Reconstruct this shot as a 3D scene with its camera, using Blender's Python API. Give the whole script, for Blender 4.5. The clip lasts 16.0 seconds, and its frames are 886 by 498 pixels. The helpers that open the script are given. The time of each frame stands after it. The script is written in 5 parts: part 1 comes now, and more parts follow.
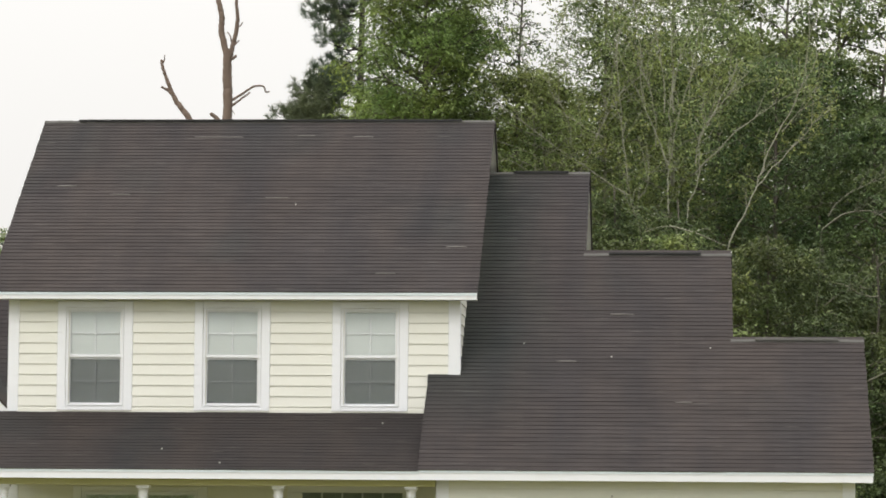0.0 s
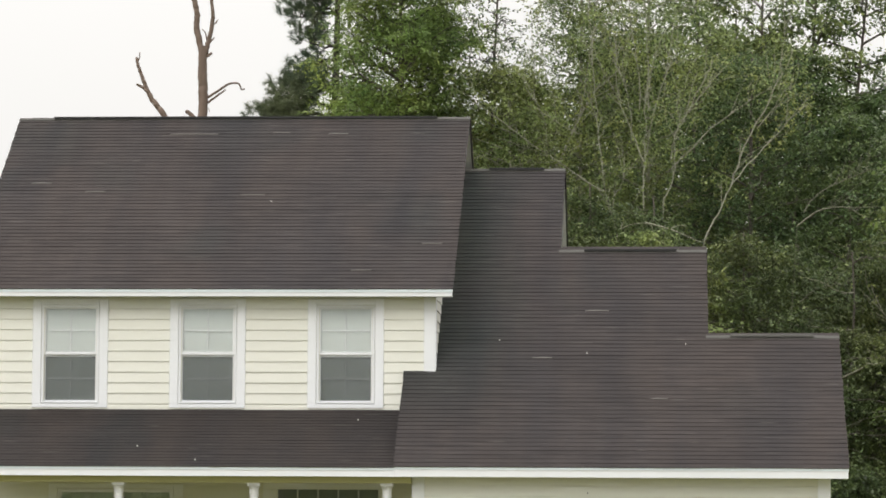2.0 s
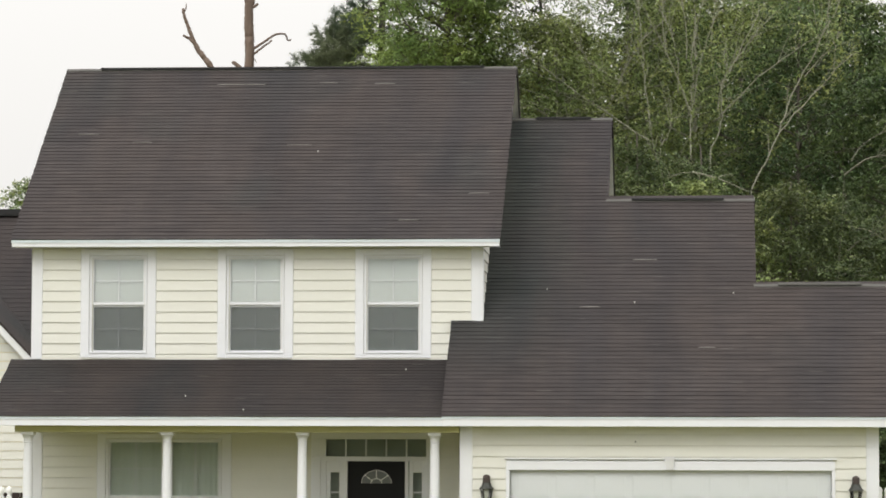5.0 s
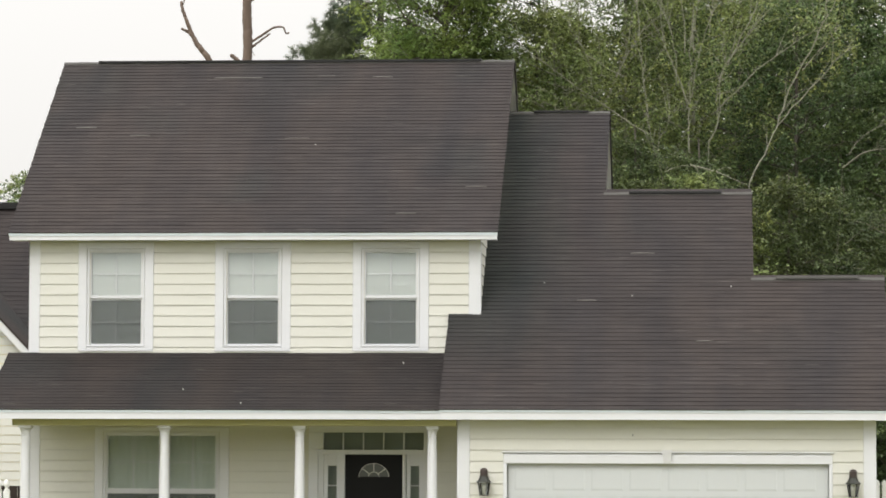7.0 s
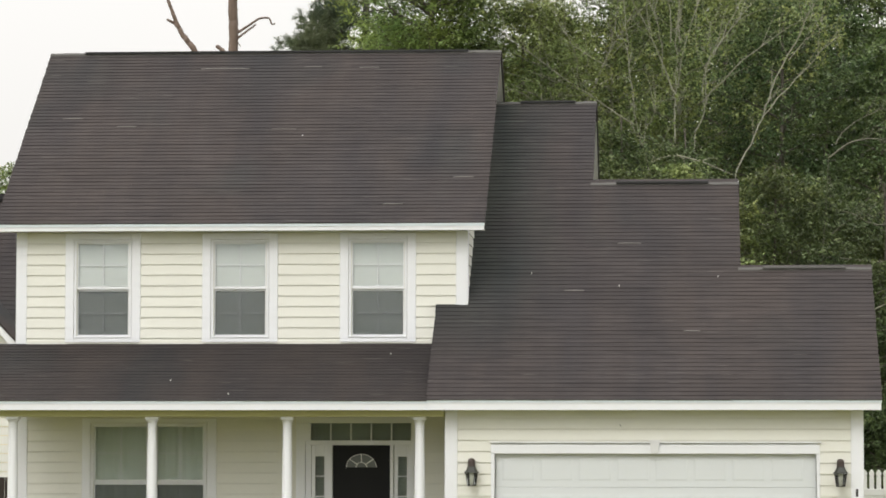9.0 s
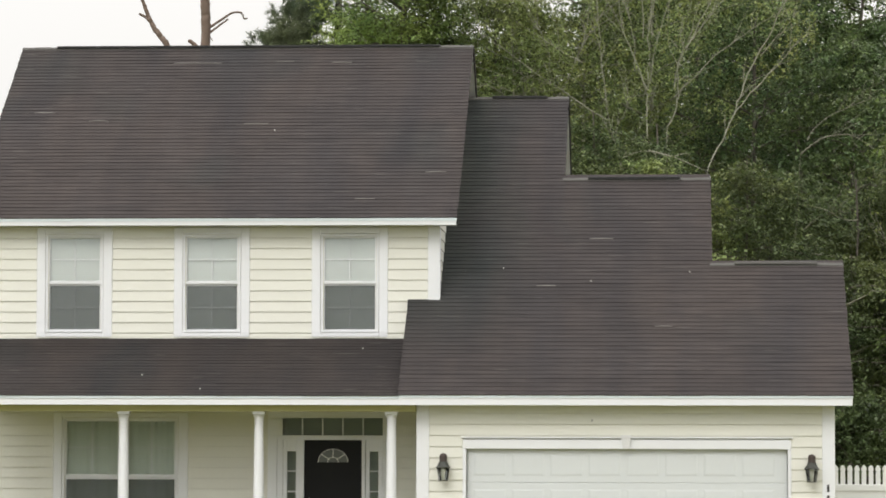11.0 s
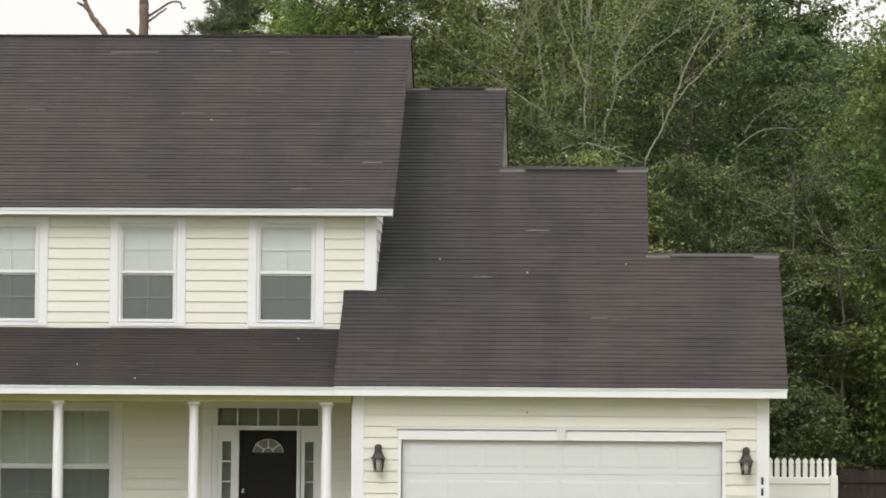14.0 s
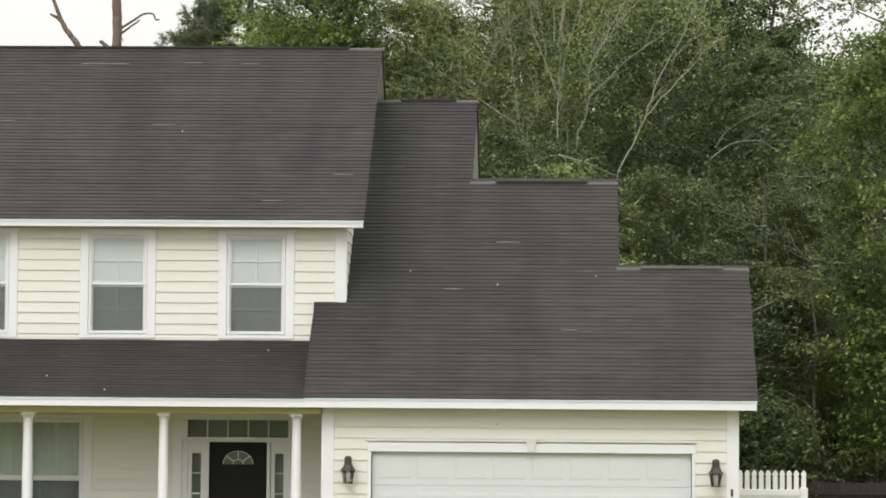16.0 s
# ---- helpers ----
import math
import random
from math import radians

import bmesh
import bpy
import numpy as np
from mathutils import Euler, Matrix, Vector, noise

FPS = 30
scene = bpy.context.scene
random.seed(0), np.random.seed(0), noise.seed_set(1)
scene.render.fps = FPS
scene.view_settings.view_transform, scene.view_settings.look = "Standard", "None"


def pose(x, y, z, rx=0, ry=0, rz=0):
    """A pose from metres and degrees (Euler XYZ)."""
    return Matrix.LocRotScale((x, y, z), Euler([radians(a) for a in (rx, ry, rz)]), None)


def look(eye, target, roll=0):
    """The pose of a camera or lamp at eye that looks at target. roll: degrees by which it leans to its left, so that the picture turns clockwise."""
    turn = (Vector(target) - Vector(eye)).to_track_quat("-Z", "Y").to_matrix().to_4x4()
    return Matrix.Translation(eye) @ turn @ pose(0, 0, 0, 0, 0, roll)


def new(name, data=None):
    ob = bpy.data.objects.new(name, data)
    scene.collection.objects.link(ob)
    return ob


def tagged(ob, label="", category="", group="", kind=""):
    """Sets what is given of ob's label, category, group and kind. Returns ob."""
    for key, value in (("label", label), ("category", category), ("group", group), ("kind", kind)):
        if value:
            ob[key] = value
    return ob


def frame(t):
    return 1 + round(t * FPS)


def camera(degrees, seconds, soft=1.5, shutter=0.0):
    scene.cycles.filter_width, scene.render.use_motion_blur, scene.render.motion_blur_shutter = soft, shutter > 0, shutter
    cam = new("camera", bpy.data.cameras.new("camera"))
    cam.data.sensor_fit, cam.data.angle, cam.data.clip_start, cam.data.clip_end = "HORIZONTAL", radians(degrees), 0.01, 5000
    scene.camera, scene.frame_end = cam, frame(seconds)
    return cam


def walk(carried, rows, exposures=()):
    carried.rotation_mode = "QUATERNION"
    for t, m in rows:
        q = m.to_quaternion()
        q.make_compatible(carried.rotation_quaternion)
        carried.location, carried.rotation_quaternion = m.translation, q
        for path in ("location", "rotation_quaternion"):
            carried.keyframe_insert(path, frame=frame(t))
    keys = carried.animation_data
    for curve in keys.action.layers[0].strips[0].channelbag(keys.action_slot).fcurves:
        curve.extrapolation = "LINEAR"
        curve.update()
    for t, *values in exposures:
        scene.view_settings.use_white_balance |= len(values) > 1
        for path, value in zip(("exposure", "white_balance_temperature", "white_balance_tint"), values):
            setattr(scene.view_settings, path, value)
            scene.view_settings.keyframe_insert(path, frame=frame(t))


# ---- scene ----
LENS = 14.93
# seconds, eye x, y, z, then heading, tilt and lean in degrees
PATH = [
    (0, 2.986, -51.78, 1.787, -4.061, 5.018, -0.447),
    (0.5, 2.994, -51.78, 1.784, -3.941, 5.026, -0.449),
    (1, 3.001, -51.78, 1.782, -3.842, 5.030, -0.359),
    (1.5, 3.009, -51.78, 1.780, -3.743, 5.010, -0.252),
    (2, 2.998, -51.78, 1.770, -3.655, 4.982, -0.323),
    (2.5, 2.988, -51.78, 1.760, -3.652, 4.919, -0.311),
    (3, 2.977, -51.78, 1.751, -3.908, 4.775, -0.170),
    (3.5, 2.967, -51.78, 1.741, -4.266, 4.466, -0.106),
    (4, 2.974, -51.78, 1.743, -4.385, 4.274, -0.138),
    (6.5, 3.008, -51.78, 1.756, -4.450, 4.083, -0.229),
    (7, 3.015, -51.78, 1.758, -4.429, 4.025, -0.214),
    (7.5, 3.006, -51.78, 1.756, -4.374, 3.970, -0.252),
    (8, 2.998, -51.78, 1.755, -4.306, 3.922, -0.244),
    (8.5, 2.990, -51.78, 1.753, -4.251, 3.881, -0.205),
    (9, 2.982, -51.78, 1.751, -4.175, 3.872, -0.085),
    (11.5, 2.984, -51.78, 1.754, -3.572, 3.767, -0.244),
    (12, 2.985, -51.78, 1.755, -3.440, 3.758, -0.307),
    (12.5, 2.985, -51.78, 1.756, -3.278, 3.757, -0.288),
    (13, 2.996, -51.78, 1.753, -3.065, 3.705, -0.275),
    (13.5, 3.007, -51.78, 1.751, -2.864, 3.659, -0.374),
    (14, 3.019, -51.78, 1.748, -2.658, 3.645, -0.429),
    (14.5, 3.030, -51.78, 1.746, -2.486, 3.665, -0.548),
    (15, 3.061, -51.78, 1.743, -2.396, 3.724, -0.551),
    (15.5, 3.093, -51.78, 1.741, -2.329, 3.792, -0.453),
    (16, 3.125, -51.78, 1.739, -2.269, 3.859, -0.467),
]


def aim(x, y, z, heading, tilt, lean):
    a, b = radians(heading), radians(tilt)
    eye = Vector((x, y, z))
    return look(eye, eye + Vector((math.sin(a) * math.cos(b), math.cos(a) * math.cos(b), math.sin(b))), -lean)


cam = camera(LENS, 16.0, soft=1.75)
walk(cam, [(t, aim(*row)) for t, *row in PATH], [(0.0, -0.20), (4.0, -0.20), (6.5, -0.17), (12.0, -0.16), (16.0, -0.13)])

# ---- overcast daylight ----
SUN_ELEVATION, SUN_HEADING = 41.0, 200.0
world = bpy.data.worlds.new("overcast_sky")
scene.world = world
world.use_nodes = True
wn, wl = world.node_tree.nodes, world.node_tree.links
sky = wn.new("ShaderNodeTexSky")
sky.sky_type, sky.sun_disc = "NISHITA", False
sky.sun_elevation, sky.sun_rotation = radians(SUN_ELEVATION), radians(SUN_HEADING)
sky.dust_density, sky.air_density, sky.ozone_density = 4.0, 1.0, 1.0
pale = wn.new("ShaderNodeHueSaturation")
pale.inputs["Saturation"].default_value = 0.12
haze = wn.new("ShaderNodeMix")
haze.data_type = "RGBA"
haze.inputs["Factor"].default_value = 0.75
haze.inputs["B"].default_value = (12.15, 11.9, 11.5, 1)
wl.new(sky.outputs["Color"], pale.inputs["Color"])
wl.new(pale.outputs["Color"], haze.inputs["A"])
# an overcast sky is brighter overhead than near the horizon
spot, axes, climb, dome = (wn.new(k) for k in ("ShaderNodeTexCoord", "ShaderNodeSeparateXYZ", "ShaderNodeMapRange", "ShaderNodeVectorMath"))
climb.inputs["From Min"].default_value, climb.inputs["From Max"].default_value = 0.0, 1.0
climb.inputs["To Min"].default_value, climb.inputs["To Max"].default_value = 0.66, 1.60
dome.operation = "SCALE"
wl.new(spot.outputs["Generated"], axes.inputs["Vector"])
wl.new(axes.outputs["Z"], climb.inputs["Value"])
wl.new(climb.outputs["Result"], dome.inputs["Scale"])
wl.new(haze.outputs["Result"], dome.inputs[0])
wl.new(dome.outputs["Vector"], wn["Background"].inputs["Color"])
wn["Background"].inputs["Strength"].default_value = 0.140
sun_data = bpy.data.lights.new("sun", "SUN")
sun_data.energy, sun_data.angle, sun_data.color = 1.0, radians(25), (1.0, 0.96, 0.9)
sun = new("sun", sun_data)
sun_from = Vector((math.sin(radians(SUN_HEADING)), math.cos(radians(SUN_HEADING)), math.tan(radians(SUN_ELEVATION))))
sun.matrix_world = look(sun_from * 40, (0, 0, 0))


# ---- materials ----
def material(name, base, rough=0.7, var=0.15, scale=3.0, fine=60.0, bump=0.15, metal=0.0, object_random=0.0,
             island_random=0.0, stretch=(1, 1, 1), translucent=0.0, spec=0.5):
    """Paint or raw surface: blotches at one scale, grain at another, both in metres of the world."""
    m = bpy.data.materials.new(name)
    m.use_nodes = True
    n, l = m.node_tree.nodes, m.node_tree.links
    bsdf = n["Principled BSDF"]
    bsdf.inputs["Roughness"].default_value, bsdf.inputs["Metallic"].default_value = rough, metal
    bsdf.inputs["Specular IOR Level"].default_value = spec
    geo = n.new("ShaderNodeNewGeometry")
    mapping = n.new("ShaderNodeMapping")
    mapping.inputs["Scale"].default_value = stretch
    l.new(geo.outputs["Position"], mapping.inputs["Vector"])
    big, small = n.new("ShaderNodeTexNoise"), n.new("ShaderNodeTexNoise")
    big.inputs["Scale"].default_value, big.inputs["Detail"].default_value = scale, 4.0
    small.inputs["Scale"].default_value, small.inputs["Detail"].default_value = fine, 2.0
    l.new(mapping.outputs["Vector"], big.inputs["Vector"])
    l.new(mapping.outputs["Vector"], small.inputs["Vector"])

    def scaled(socket, amount):
        node = n.new("ShaderNodeMath")
        node.operation, node.inputs[1].default_value = "MULTIPLY", amount
        l.new(socket, node.inputs[0])
        return node.outputs[0]

    def plus(a, b):
        node = n.new("ShaderNodeMath")
        node.operation = "ADD"
        l.new(a, node.inputs[0])
        if isinstance(b, float):
            node.inputs[1].default_value = b
        else:
            l.new(b, node.inputs[1])
        return node.outputs[0]

    total = plus(scaled(big.outputs["Fac"], var * 2), scaled(small.outputs["Fac"], var))
    shift = 1.0 - 1.5 * var
    if object_random:
        info = n.new("ShaderNodeObjectInfo")
        total, shift = plus(total, scaled(info.outputs["Random"], object_random)), shift - object_random / 2
    if island_random:
        total, shift = plus(total, scaled(geo.outputs["Random Per Island"], island_random)), shift - island_random / 2
    total = plus(total, shift)
    tone = n.new("ShaderNodeMix")
    tone.data_type, tone.blend_type = "RGBA", "MULTIPLY"
    tone.inputs["Factor"].default_value = 1.0
    tone.inputs["A"].default_value = (*base, 1)
    grey = n.new("ShaderNodeCombineColor")
    for k in ("Red", "Green", "Blue"):
        l.new(total, grey.inputs[k])
    l.new(grey.outputs["Color"], tone.inputs["B"])
    l.new(tone.outputs["Result"], bsdf.inputs["Base Color"])
    if bump:
        b = n.new("ShaderNodeBump")
        b.inputs["Strength"].default_value, b.inputs["Distance"].default_value = bump, 0.01
        l.new(small.outputs["Fac"], b.inputs["Height"])
        l.new(b.outputs["Normal"], bsdf.inputs["Normal"])
    if translucent:
        leafy, mix = n.new("ShaderNodeBsdfTranslucent"), n.new("ShaderNodeMixShader")
        l.new(tone.outputs["Result"], leafy.inputs["Color"])
        mix.inputs["Fac"].default_value = translucent
        l.new(bsdf.outputs["BSDF"], mix.inputs[1])
        l.new(leafy.outputs["BSDF"], mix.inputs[2])
        l.new(mix.outputs["Shader"], n["Material Output"].inputs["Surface"])
    return m


def shingle_material(name, base, algae=None):
    """Asphalt shingle: mineral grain, long sideways weather streaks, soft cloudy stains and a few pale scuffs; algae names where green growth spreads along x."""
    m = material(name, base, rough=0.9, var=0.16, scale=0.7, fine=90.0, bump=0.4, object_random=0.12, spec=0.25)
    n, l = m.node_tree.nodes, m.node_tree.links
    bsdf = n["Principled BSDF"]
    old = bsdf.inputs["Base Color"].links[0].from_socket
    geo = n.new("ShaderNodeNewGeometry")

    def noise_at(stretch, scale, detail):
        mp, nz = n.new("ShaderNodeMapping"), n.new("ShaderNodeTexNoise")
        mp.inputs["Scale"].default_value = stretch
        nz.inputs["Scale"].default_value, nz.inputs["Detail"].default_value = scale, detail
        l.new(geo.outputs["Position"], mp.inputs["Vector"])
        l.new(mp.outputs["Vector"], nz.inputs["Vector"])
        return nz.outputs["Fac"]

    def ramp(socket, stops):
        r = n.new("ShaderNodeValToRGB")
        r.color_ramp.elements[0].position, r.color_ramp.elements[0].color = stops[0][0], (*stops[0][1], 1)
        r.color_ramp.elements[1].position, r.color_ramp.elements[1].color = stops[1][0], (*stops[1][1], 1)
        l.new(socket, r.inputs["Fac"])
        return r.outputs["Color"]

    def blend(kind, a, b, fac=1.0):
        x = n.new("ShaderNodeMix")
        x.data_type, x.blend_type = "RGBA", kind
        if isinstance(fac, float):
            x.inputs["Factor"].default_value = fac
        else:
            l.new(fac, x.inputs["Factor"])
        l.new(a, x.inputs["A"])
        if isinstance(b, tuple):
            x.inputs["B"].default_value = b
        else:
            l.new(b, x.inputs["B"])
        return x.outputs["Result"]

    streak = ramp(noise_at((0.55, 5, 9), 3.0, 3.0), ((0.32, (0.83, 0.83, 0.83)), (0.7, (1.17, 1.155, 1.13))))
    stain = ramp(noise_at((1.3, 0.25, 0.35), 0.9, 3.0), ((0.33, (0.84, 0.86, 0.92)), (0.67, (1.15, 1.09, 1.06))))
    # rain has washed paler and darker runs down the slope
    runs = ramp(noise_at((3.1, 0.37, 0.29), 1.3, 4.0), ((0.3, (0.95, 0.95, 0.96)), (0.7, (1.05, 1.05, 1.05))))
    moss = ramp(noise_at((0.5, 0.3, 0.3), 1.0, 2.0), ((0.56, (1, 1, 1)), (0.74, (0.80, 0.93, 0.95))))
    out = blend("MULTIPLY", blend("MULTIPLY", blend("MULTIPLY", blend("MULTIPLY", old, streak), stain), runs), moss)
    scuff = ramp(noise_at((0.7, 9, 14), 2.3, 1.0), ((0.715, (0, 0, 0)), (0.76, (0.24, 0.24, 0.24))))
    out = blend("MIX", out, (0.20, 0.185, 0.17, 1), scuff)
    if algae:
        axes, drift, band = n.new("ShaderNodeSeparateXYZ"), n.new("ShaderNodeMath"), n.new("ShaderNodeMapRange")
        drift.operation = "MULTIPLY_ADD"
        drift.inputs[1].default_value = 1.6
        l.new(geo.outputs["Position"], axes.inputs["Vector"])
        l.new(noise_at((1.0, 0.35, 0.35), 1.4, 4.0), drift.inputs[0])
        l.new(axes.outputs["X"], drift.inputs[2])
        band.inputs["From Min"].default_value, band.inputs["From Max"].default_value = algae[0] + 0.8, algae[1] + 0.8
        band.inputs["To Min"].default_value, band.inputs["To Max"].default_value = 1.0, 0.0
        l.new(drift.outputs[0], band.inputs["Value"])
        height = n.new("ShaderNodeMapRange")
        height.inputs["From Min"].default_value, height.inputs["From Max"].default_value = 0.3, 2.4
        l.new(axes.outputs["Y"], height.inputs["Value"])
        both = n.new("ShaderNodeMath")
        both.operation = "MULTIPLY"
        l.new(band.outputs["Result"], both.inputs[0])
        l.new(height.outputs["Result"], both.inputs[1])
        green = blend("MULTIPLY", out, (0.74, 0.95, 0.90, 1))
        out = blend("MIX", out, green, both.outputs[0])
    l.new(out, bsdf.inputs["Base Color"])
    return m


def glass_material(name, tint=(0.97, 0.985, 0.98)):
    m = bpy.data.materials.new(name)
    m.use_nodes = True
    n, l = m.node_tree.nodes, m.node_tree.links
    clear, gloss, mix, fres = (n.new(k) for k in ("ShaderNodeBsdfTransparent", "ShaderNodeBsdfGlossy", "ShaderNodeMixShader", "ShaderNodeFresnel"))
    clear.inputs["Color"].default_value = (*tint, 1)
    gloss.inputs["Roughness"].default_value = 0.02
    fres.inputs["IOR"].default_value = 1.55
    l.new(fres.outputs["Fac"], mix.inputs["Fac"])
    l.new(clear.outputs["BSDF"], mix.inputs[1])
    l.new(gloss.outputs["BSDF"], mix.inputs[2])
    l.new(mix.outputs["Shader"], n["Material Output"].inputs["Surface"])
    return m


def screen_material(name):
    """Woven insect screen: thin grey thread, half open."""
    m = bpy.data.materials.new(name)
    m.use_nodes = True
    n, l = m.node_tree.nodes, m.node_tree.links
    clear, thread, mix = n.new("ShaderNodeBsdfTransparent"), n["Principled BSDF"], n.new("ShaderNodeMixShader")
    thread.inputs["Base Color"].default_value = (0.075, 0.088, 0.090, 1)
    mix.inputs["Fac"].default_value = 0.32
    l.new(clear.outputs["BSDF"], mix.inputs[1])
    l.new(thread.outputs["BSDF"], mix.inputs[2])
    l.new(mix.outputs["Shader"], n["Material Output"].inputs["Surface"])
    return m


SIDING = material("cream_siding", (0.716, 0.714, 0.652), rough=0.55, var=0.03, scale=1.5, fine=25, bump=0.06, object_random=0.03)
NEIGHBOUR_SIDING = material("yellow_siding", (0.78, 0.68, 0.40), rough=0.6, var=0.04, scale=1.5, fine=25, bump=0.06)
TRIM = material("white_trim", (0.763, 0.777, 0.807), rough=0.5, var=0.03, scale=2, fine=30, bump=0.05)
DRIP = material("drip_edge_metal", (0.66, 0.74, 0.78), rough=0.4, var=0.04, bump=0.02)
SHINGLE = shingle_material("asphalt_shingle", (0.0476, 0.0420, 0.0412))
GARAGE_SHINGLE = shingle_material("green_stained_shingle", (0.0476, 0.0420, 0.0412), (-0.3, 0.9))
# the roof shingle again, with the porch slope's shade put into its colour
PORCH_SHINGLE = shingle_material("darkened_porch_shingle", (0.0335, 0.0293, 0.0280))
CAP = material("ridge_cap_shingle", (0.115, 0.112, 0.106), rough=0.9, var=0.25, scale=4, fine=80, bump=0.4, spec=0.15)
# near-black base holds the shadow gap beneath the ridge vents
VENT = material("ridge_vent_shadowed", (0.018, 0.018, 0.018), rough=0.85, var=0.3, scale=4, fine=80, bump=0.4)
GARAGE = material("garage_door_paint", (0.625, 0.653, 0.665), rough=0.45, var=0.02, scale=1.5, fine=30, bump=0.03)
VINYL = material("white_vinyl", (0.87, 0.88, 0.88), rough=0.4, var=0.03, bump=0.02)
BLACK = material("black_door_paint", (0.008, 0.008, 0.009), rough=0.5, var=0.2, bump=0.03, spec=0.2)
BRONZE = material("dark_bronze", (0.035, 0.032, 0.03), rough=0.5, var=0.3, metal=0.4, bump=0.1)
RUST = material("weathered_bronze", (0.06, 0.045, 0.04), rough=0.6, var=0.3, metal=0.2, bump=0.1)
NICKEL = material("satin_nickel", (0.6, 0.6, 0.58), rough=0.3, metal=1.0, var=0.05, bump=0)
BULB = material("frosted_bulb", (0.75, 0.75, 0.70), rough=0.3, var=0.05, bump=0)
BLIND = material("white_blind", (0.91, 0.94, 0.93), rough=0.6, var=0.03, bump=0)
CURTAIN = material("sheer_curtain", (0.80, 0.85, 0.78), rough=0.8, var=0.10, scale=5, bump=0.05, translucent=0.06)
DARK_ROOM = material("dim_room", (0.05, 0.057, 0.05), rough=0.9, var=0.2, bump=0)
# mottled grey-green that stands in for reflections in the entry panes
PANE_TONE = material("pane_reflection_tone", (0.38, 0.41, 0.37), rough=0.9, var=0.25, scale=2.5, bump=0)
# yellow-olive base: light bounced off the lawn is put into ceiling and beam
PORCH_CEIL = material("porch_ceiling_bounce_tint", (0.50, 0.48, 0.25), rough=0.6, var=0.04, bump=0.04)
NUMBER = material("black_number_paint", (0.03, 0.03, 0.03), rough=0.5, var=0.1, bump=0)
CONCRETE = material("porch_concrete", (0.17, 0.16, 0.125), rough=0.85, var=0.2, scale=2, fine=40, bump=0.2)
LAWN = material("lawn_grass", (0.120, 0.118, 0.030), rough=0.95, var=0.35, scale=0.8, fine=30, bump=0.6)
# brown wood with the shade of overhanging trees darkened into its base
BROWN_FENCE = material("brown_fence_wood", (0.026, 0.018, 0.015), rough=0.85, var=0.3, scale=3, fine=30, bump=0.3, object_random=0.2)
GLASS = glass_material("window_glass")
LANTERN_GLASS = glass_material("lantern_glass", (0.95, 0.97, 0.96))
SCREEN = screen_material("insect_screen")
DEADWOOD = material("dead_bark", (0.17, 0.125, 0.10), rough=0.9, var=0.35, scale=2.5, fine=18, bump=0.6, stretch=(3, 3, 0.6))
BARK = material("grey_brown_bark", (0.11, 0.095, 0.08), rough=0.9, var=0.35, scale=3, fine=20, bump=0.6, stretch=(3, 3, 0.6))
PINE_BARK = material("pine_bark", (0.055, 0.045, 0.04), rough=0.9, var=0.35, scale=3, fine=20, bump=0.6, stretch=(3, 3, 0.6))
BOUGH_BARK = material("grey_bough_bark", (0.17, 0.165, 0.125), rough=0.9, var=0.3, scale=3, fine=20, bump=0.4)
PALE_BARK = material("pale_sapling_bark", (0.29, 0.285, 0.22), rough=0.85, var=0.3, scale=3, fine=20, bump=0.4)


def leaf_material(name, base, spread=1.3, through_light=0.36):
    """Leaves: tone changes from spray to spray and leaf to leaf, and the hue drifts between green and yellow-olive."""
    m = material(name, base, rough=0.42, var=0.50, scale=1.1, fine=7, bump=0, island_random=spread, translucent=through_light, spec=0.42)
    n, l = m.node_tree.nodes, m.node_tree.links
    tone = next(k for k in n if k.type == "MIX")
    geo, drift, hue = n.new("ShaderNodeNewGeometry"), n.new("ShaderNodeTexNoise"), n.new("ShaderNodeMix")
    drift.inputs["Scale"].default_value, drift.inputs["Detail"].default_value = 0.55, 3.0
    hue.data_type = "RGBA"
    l.new(geo.outputs["Position"], drift.inputs["Vector"])
    wide = n.new("ShaderNodeMapRange")
    wide.inputs["From Min"].default_value, wide.inputs["From Max"].default_value = 0.32, 0.68
    l.new(drift.outputs["Fac"], wide.inputs["Value"])
    l.new(wide.outputs["Result"], hue.inputs["Factor"])
    hue.inputs["A"].default_value = (base[0] * 0.82, base[1] * 0.95, base[2] * 1.0, 1)
    hue.inputs["B"].default_value = (base[0] * 1.2, base[1] * 1.08, base[2] * 0.9, 1)
    l.new(hue.outputs["Result"], tone.inputs["A"])
    return m


LEAF_BRIGHT = leaf_material("fresh_leaves", (0.225, 0.300, 0.100), 1.15, 0.45)
LEAF_OLIVE = leaf_material("olive_leaves", (0.190, 0.240, 0.095), 1.3)
LEAF_DARK = leaf_material("dark_leaves", (0.100, 0.145, 0.058))
LEAF_RIGHT = leaf_material("broad_leaves", (0.138, 0.188, 0.056))
LEAF_PALE = leaf_material("sapling_leaves", (0.215, 0.260, 0.100), 1.4, 0.42)
# understorey leaves: the shade of the woods is put into this tone
LEAF_SHADED = leaf_material("shaded_understorey_leaves", (0.103, 0.134, 0.054))
NEEDLES = leaf_material("pine_needles", (0.110, 0.145, 0.092), 0.7, 0.15)


# ---- building helpers ----
def mesh_from(name, verts, faces, smooth=False):
    me = bpy.data.meshes.new(name)
    me.from_pydata(verts, [], faces)
    if smooth:
        me.polygons.foreach_set("use_smooth", [True] * len(me.polygons))
    me.update()
    return me


